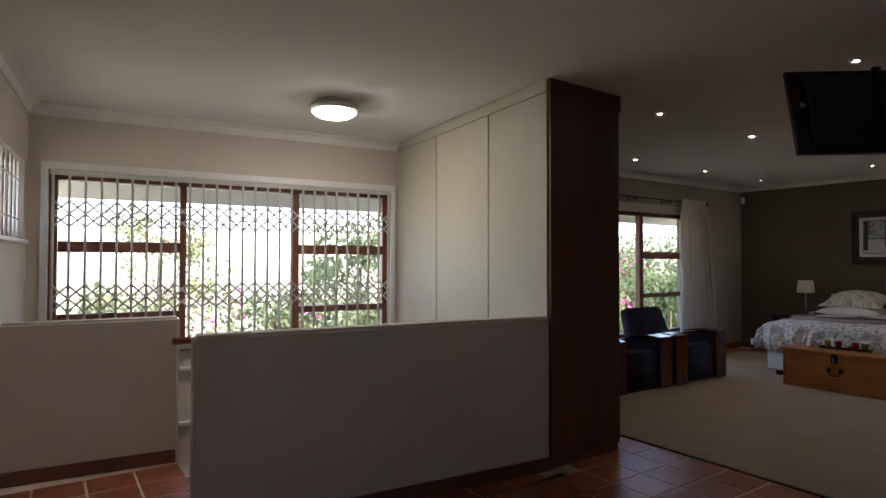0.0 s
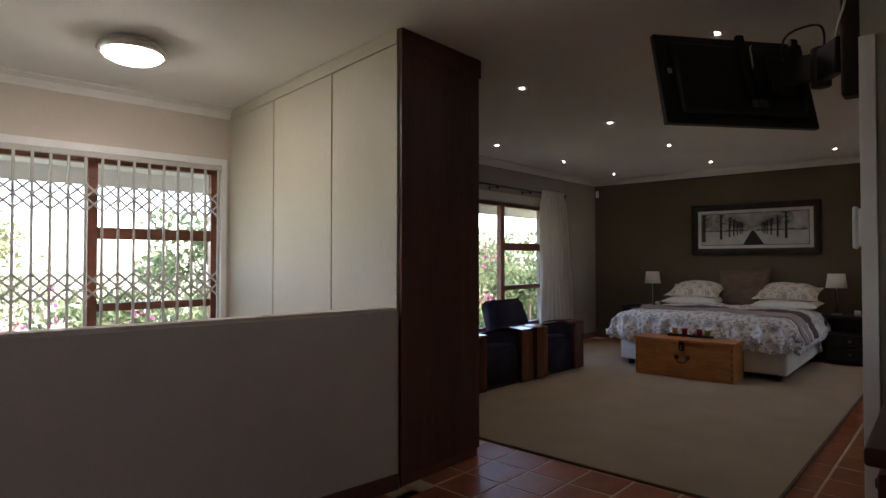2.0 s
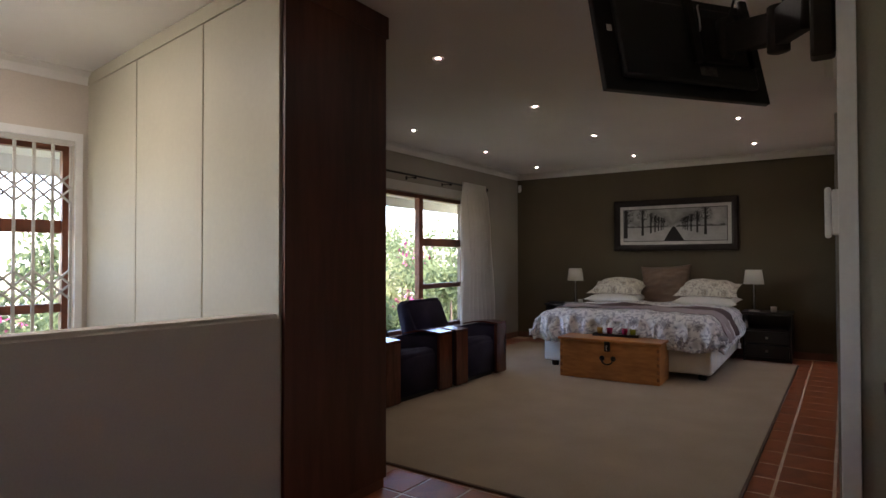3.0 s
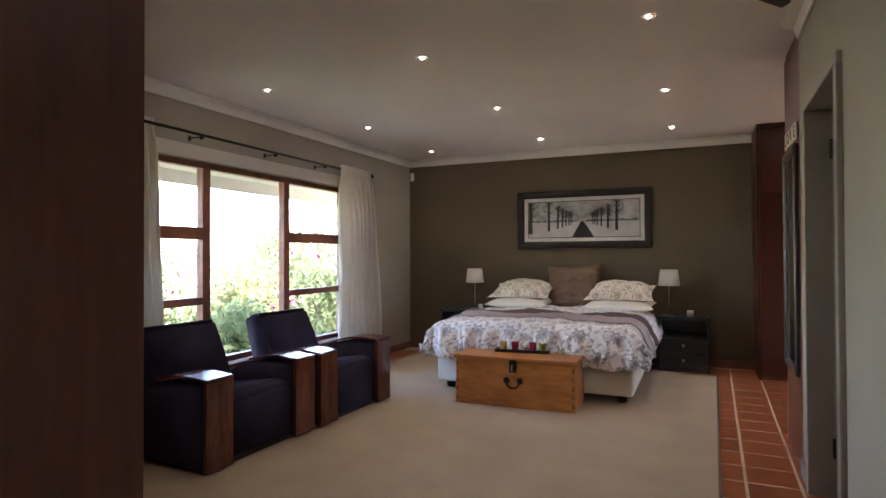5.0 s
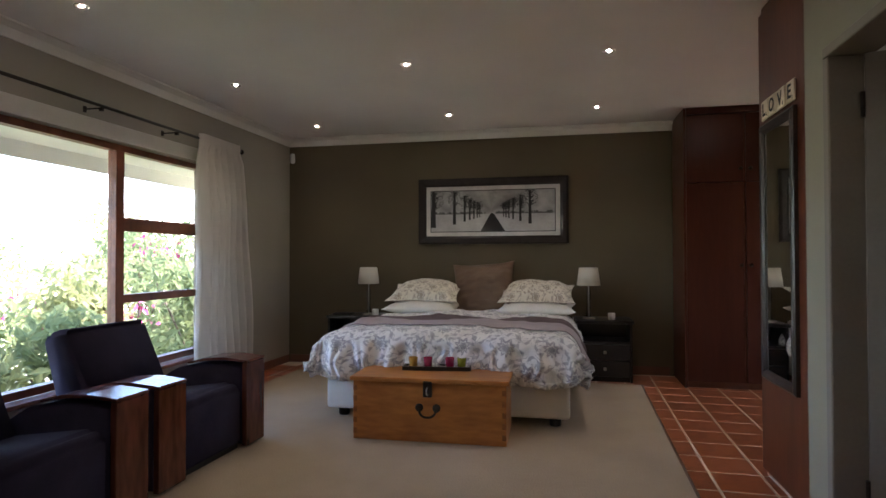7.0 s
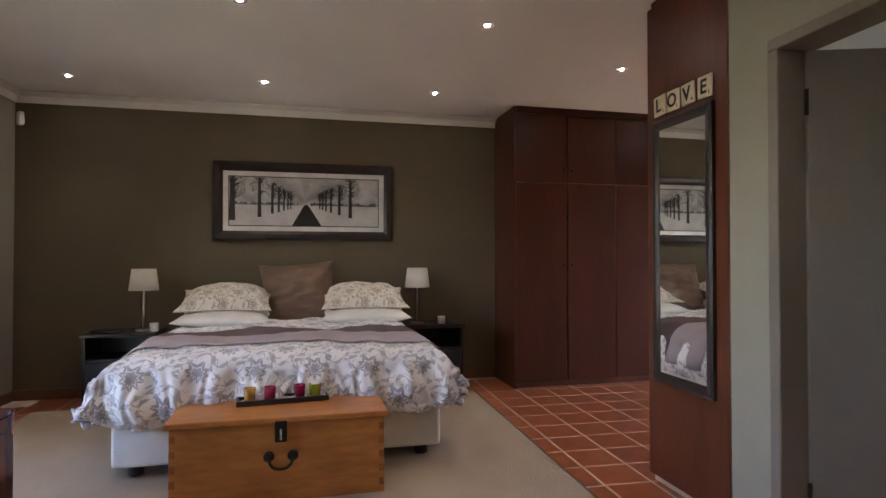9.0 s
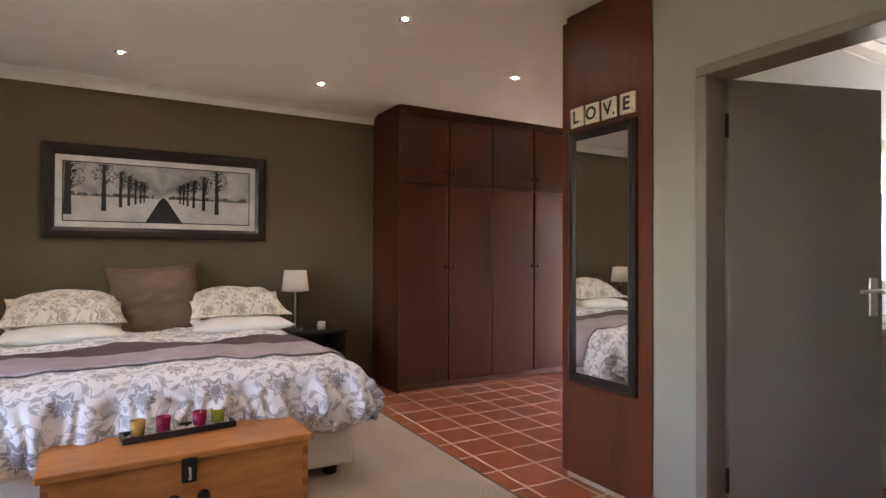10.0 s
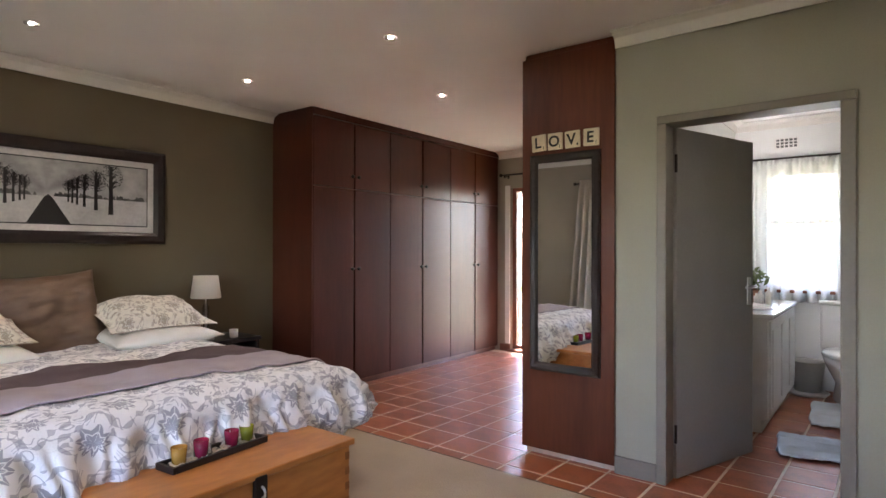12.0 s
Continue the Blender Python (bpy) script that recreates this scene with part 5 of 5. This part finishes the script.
def towel_mat(x, y, w, d, rz, ridges, label):
    """A towelling mat; ridges are (place along d, height, half width, slant) of the folds pushed up in it."""
    t = thing("bath_mat", pose(x, y, 0, 0, 0, rz), label, "bath mat")
    bm = bmesh.new()
    n, rows = 44, []
    for i in range(n + 1):
        row = []
        for j in range(n + 1):
            u, v = i / n - 0.5, j / n - 0.5
            edge = 0.022 * noise.noise(Vector((u * 5, v * 5, 3 + x)))
            z = 0.014 + 0.006 * noise.noise(Vector((i * 0.4, j * 0.4, 2)))
            for c, h, wd, slant in ridges:
                k = (v - c - slant * u - 0.05 * noise.noise(Vector((u * 4, c * 9, 5)))) / wd
                z += h * math.exp(-k * k) * (0.75 + 0.5 * noise.noise(Vector((u * 6, c * 5, 8))))
            row.append(bm.verts.new((u * w + edge, v * d + edge * (2.2 if ridges else 0.6), z)))
        rows.append(row)
    for a, b in zip(rows, rows[1:]):
        for j in range(n):
            bm.faces.new((a[j], a[j + 1], b[j + 1], b[j]))
    o = part("towelling", bm, M_MAT, t, "", True)
    s = o.modifiers.new("thickness", "SOLIDIFY")
    s.thickness = 0.012
    return t


towel_mat(5.02, -1.20, 0.52, 0.75, 4, (), "pale blue towelling mat by the toilet")
towel_mat(5.05, -0.24, 0.66, 0.50, 8, ((-0.27, 0.035, 0.05, 0.12), (0.02, 0.045, 0.06, -0.08), (0.3, 0.03, 0.05, 0.15)), "rumpled pale blue towelling mat on the tiles")
curtain(4.6, 5.85, 0.0, -2.08, 0.80, 2.13, "white sheer curtain over the bathroom window", M_SHEER, 12, "sheer_curtain", 9)
curtain_rod(4.5, 5.93, -2.08, 2.14, (4.7, 5.85), -2.149, "dark rod carrying the bathroom curtain")
vent = thing("air_vent", pose(5.56, -2.148, 2.29), "pale pierced air brick above the bathroom window", "vent")
part("frame", boxes((-0.1, 0.1, 0, 0.008, -0.05, 0.05)), M_WHITE, vent)
# no real openings: the shade of the holes is dark grey blocks on the plate
for i in range(5):
    for j in range(3):
        part("hole", boxes((-0.085 + i * 0.036, -0.06 + i * 0.036, 0.0082, 0.0095, -0.04 + j * 0.03, -0.02 + j * 0.03)), M_PGREY, vent)

# ---- outside ----
built("ground", boxes((-300, 300, -300, 300, -3.1, -3.0)), M_GRASS, "pale dry lawn and gravel reaching the horizon", "ground")
built("eaves", boxes((3.4, 11, 5.26, 6.05, 2.08, 2.16), (3.4, 11, 6.05, 6.09, 1.95, 2.2)), M_SOFFIT, "white painted roof overhang above the window", "eaves")
# out of view: added to limit the sun that enters the passage
built("eaves", boxes((3.0, 11, -3.15, -2.36, 2.2, 2.28), (3.0, 11, -3.19, -3.15, 2.1, 2.3)), M_SOFFIT, "unseen roof overhang added to hold sun off the glazed door", "eaves")
built("eaves", boxes((-4.5, 0.6, 2.61, 3.6, 2.08, 2.16), (-4.5, 0.6, 3.6, 3.64, 1.93, 2.2)), M_SOFFIT, "white painted roof overhang above the stair window", "eaves", ML)


def tree(x, y, z0, h, r, leaf, label, seed, bloom=0, n=3200, size=0.085):
    rnd = random.Random(seed)
    t = thing("tree", pose(x, y, z0), label, "tree")
    limbs = bmesh.new()
    lathe([(0.09, -0.05), (0.07, h * 0.3), (0.045, h * 0.62), (0.02, h * 0.85)], 10, limbs)
    crown, flower = bmesh.new(), bmesh.new()
    clumps = 26
    for k in range(clumps):
        a, f = rnd.uniform(0, 6.283), rnd.uniform(0.25, 1.0)
        rr = r * rnd.uniform(0.3, 1.0) * math.sin(math.pi * min(0.95, 0.25 + 0.6 * f))
        c = Vector((rr * math.cos(a), rr * math.sin(a), h * f))
        if k < 12:
            rod((0, 0, h * min(f * 0.6, 0.6)), c, 0.015, 6, limbs)
        leaves(crown, c, r * rnd.uniform(0.22, 0.42), n // clumps, size, rnd)
        if bloom and k % bloom == 0:
            leaves(flower, c + Vector((0, 0, r * 0.15)), r * 0.3, 34, size * 0.8, rnd)
    part("trunk", limbs, M_BARK, t, "", True)
    part("crown", crown, leaf, t)
    if bloom:
        part("blossom", flower, M_BLOOM, t, "magenta blossom")
    else:
        flower.free()


for k, (x, y, h, r, leaf, bloom) in enumerate((
        (8.4, 10.0, 4.0, 1.7, M_LEAF, 0), (10.6, 9.3, 3.9, 1.6, M_LEAF2, 6), (12.6, 8.6, 4.2, 1.7, M_LEAF, 0), (6.3, 9.6, 3.7, 1.5, M_LEAF2, 0),
        (14.8, 11.5, 4.6, 2.0, M_LEAF, 5), (9.6, 12.8, 4.4, 2.0, M_LEAF, 0), (11.5, 14.5, 4.8, 2.2, M_LEAF2, 0), (17.5, 13.0, 5.0, 2.2, M_LEAF, 0),
        (4.6, 13.0, 3.5, 1.6, M_LEAF, 5), (1.4, 14.5, 3.6, 1.7, M_LEAF2, 0), (-1.4, 16.0, 5.0, 2.0, M_LEAF2, 0), (7.0, 15.0, 4.3, 1.8, M_LEAF, 0), (3.4, 20.0, 5.6, 2.4, M_LEAF2, 4),
        (5.2, 8.6, 3.6, 1.3, M_LEAF, 0), (7.4, 8.2, 3.5, 1.3, M_LEAF2, 0), (9.3, 8.0, 3.7, 1.4, M_LEAF, 0), (11.4, 7.6, 3.9, 1.4, M_LEAF, 0), (13.8, 7.2, 4.3, 1.7, M_LEAF2, 7),
        (16.2, 9.0, 5.2, 2.1, M_LEAF, 0), (19.5, 8.0, 5.6, 2.4, M_LEAF, 0), (13.4, 16.0, 5.4, 2.4, M_LEAF, 0), (20.0, 17.0, 6.0, 2.8, M_LEAF2, 0), (6.0, 11.6, 4.9, 1.9, M_LEAF, 0),
        (8.2, -6.5, 3.8, 1.6, M_LEAF, 0), (10.2, -7.5, 4.2, 1.8, M_LEAF2, 0))):
    tree(x, y, -3.0, h, r, leaf, "bushy garden tree with magenta blossom" if bloom else "bushy garden tree in full leaf", 20 + k, bloom)

# ---- floor tiles ----
PITCH, JOINT = 0.262, 0.015
bm = boxes((-(PITCH - JOINT) / 2, (PITCH - JOINT) / 2, -(PITCH - JOINT) / 2, (PITCH - JOINT) / 2, -0.006, 0.0))
bmesh.ops.bevel(bm, geom=[e for e in bm.edges if all(v.co.z > -0.001 for v in e.verts)], offset=0.002, segments=1, affect="EDGES")
tile_me = mesh_of("tile", bm, M_TILE)
rt = random.Random(4)
inv = ML.inverted()
rest = bmesh.new()
count = 0
spots = []
for i in range(-6, 42):
    for j in range(-14, 22):
        x, y, _ = MR @ Vector((3.61 + PITCH * (i - 14), 1.13 - PITCH * 0.5 + PITCH * j, 0))
        spots.append((x, y))
for x, y in spots:
    w = inv @ Vector((x, y, 0))
    if y > 2.75 and x < 2.95 and w.y > 0.02 and not (w.x < -2.12 and w.y < 1.25):
        continue
    if x > 9.2 or (y < -1.0 and x < 3.5) or w.x < -3.0 and w.y > -4 or y > 4.95 or y < -2.1 or x < -0.9:
        continue
    if 3.95 < x < 8.6 and 1.45 < y < 4.5:
        continue
    if 3.0 < x < 3.9 and y > 3.0:
        continue
    near = (x > 4.6 and y < 1.4) or (2.2 < x < 3.95 and 1.0 < y < 3.1)
    if near and count < 300:
        o = new("tile", tile_me)
        o.parent = floor
        o.matrix_basis = pose(x, y, rt.uniform(-0.0012, 0.0), rt.uniform(-0.12, 0.12), rt.uniform(-0.12, 0.12), -1.4)
        count += 1
    else:
        h = (PITCH - JOINT) / 2
        box(rest, -h, h, -h, h, -0.006, -0.0004, pose(x, y, 0, 0, 0, -1.4))
tagged(part("tiles", rest, M_TILE, floor, "further terracotta tiles"), kind="stuff")
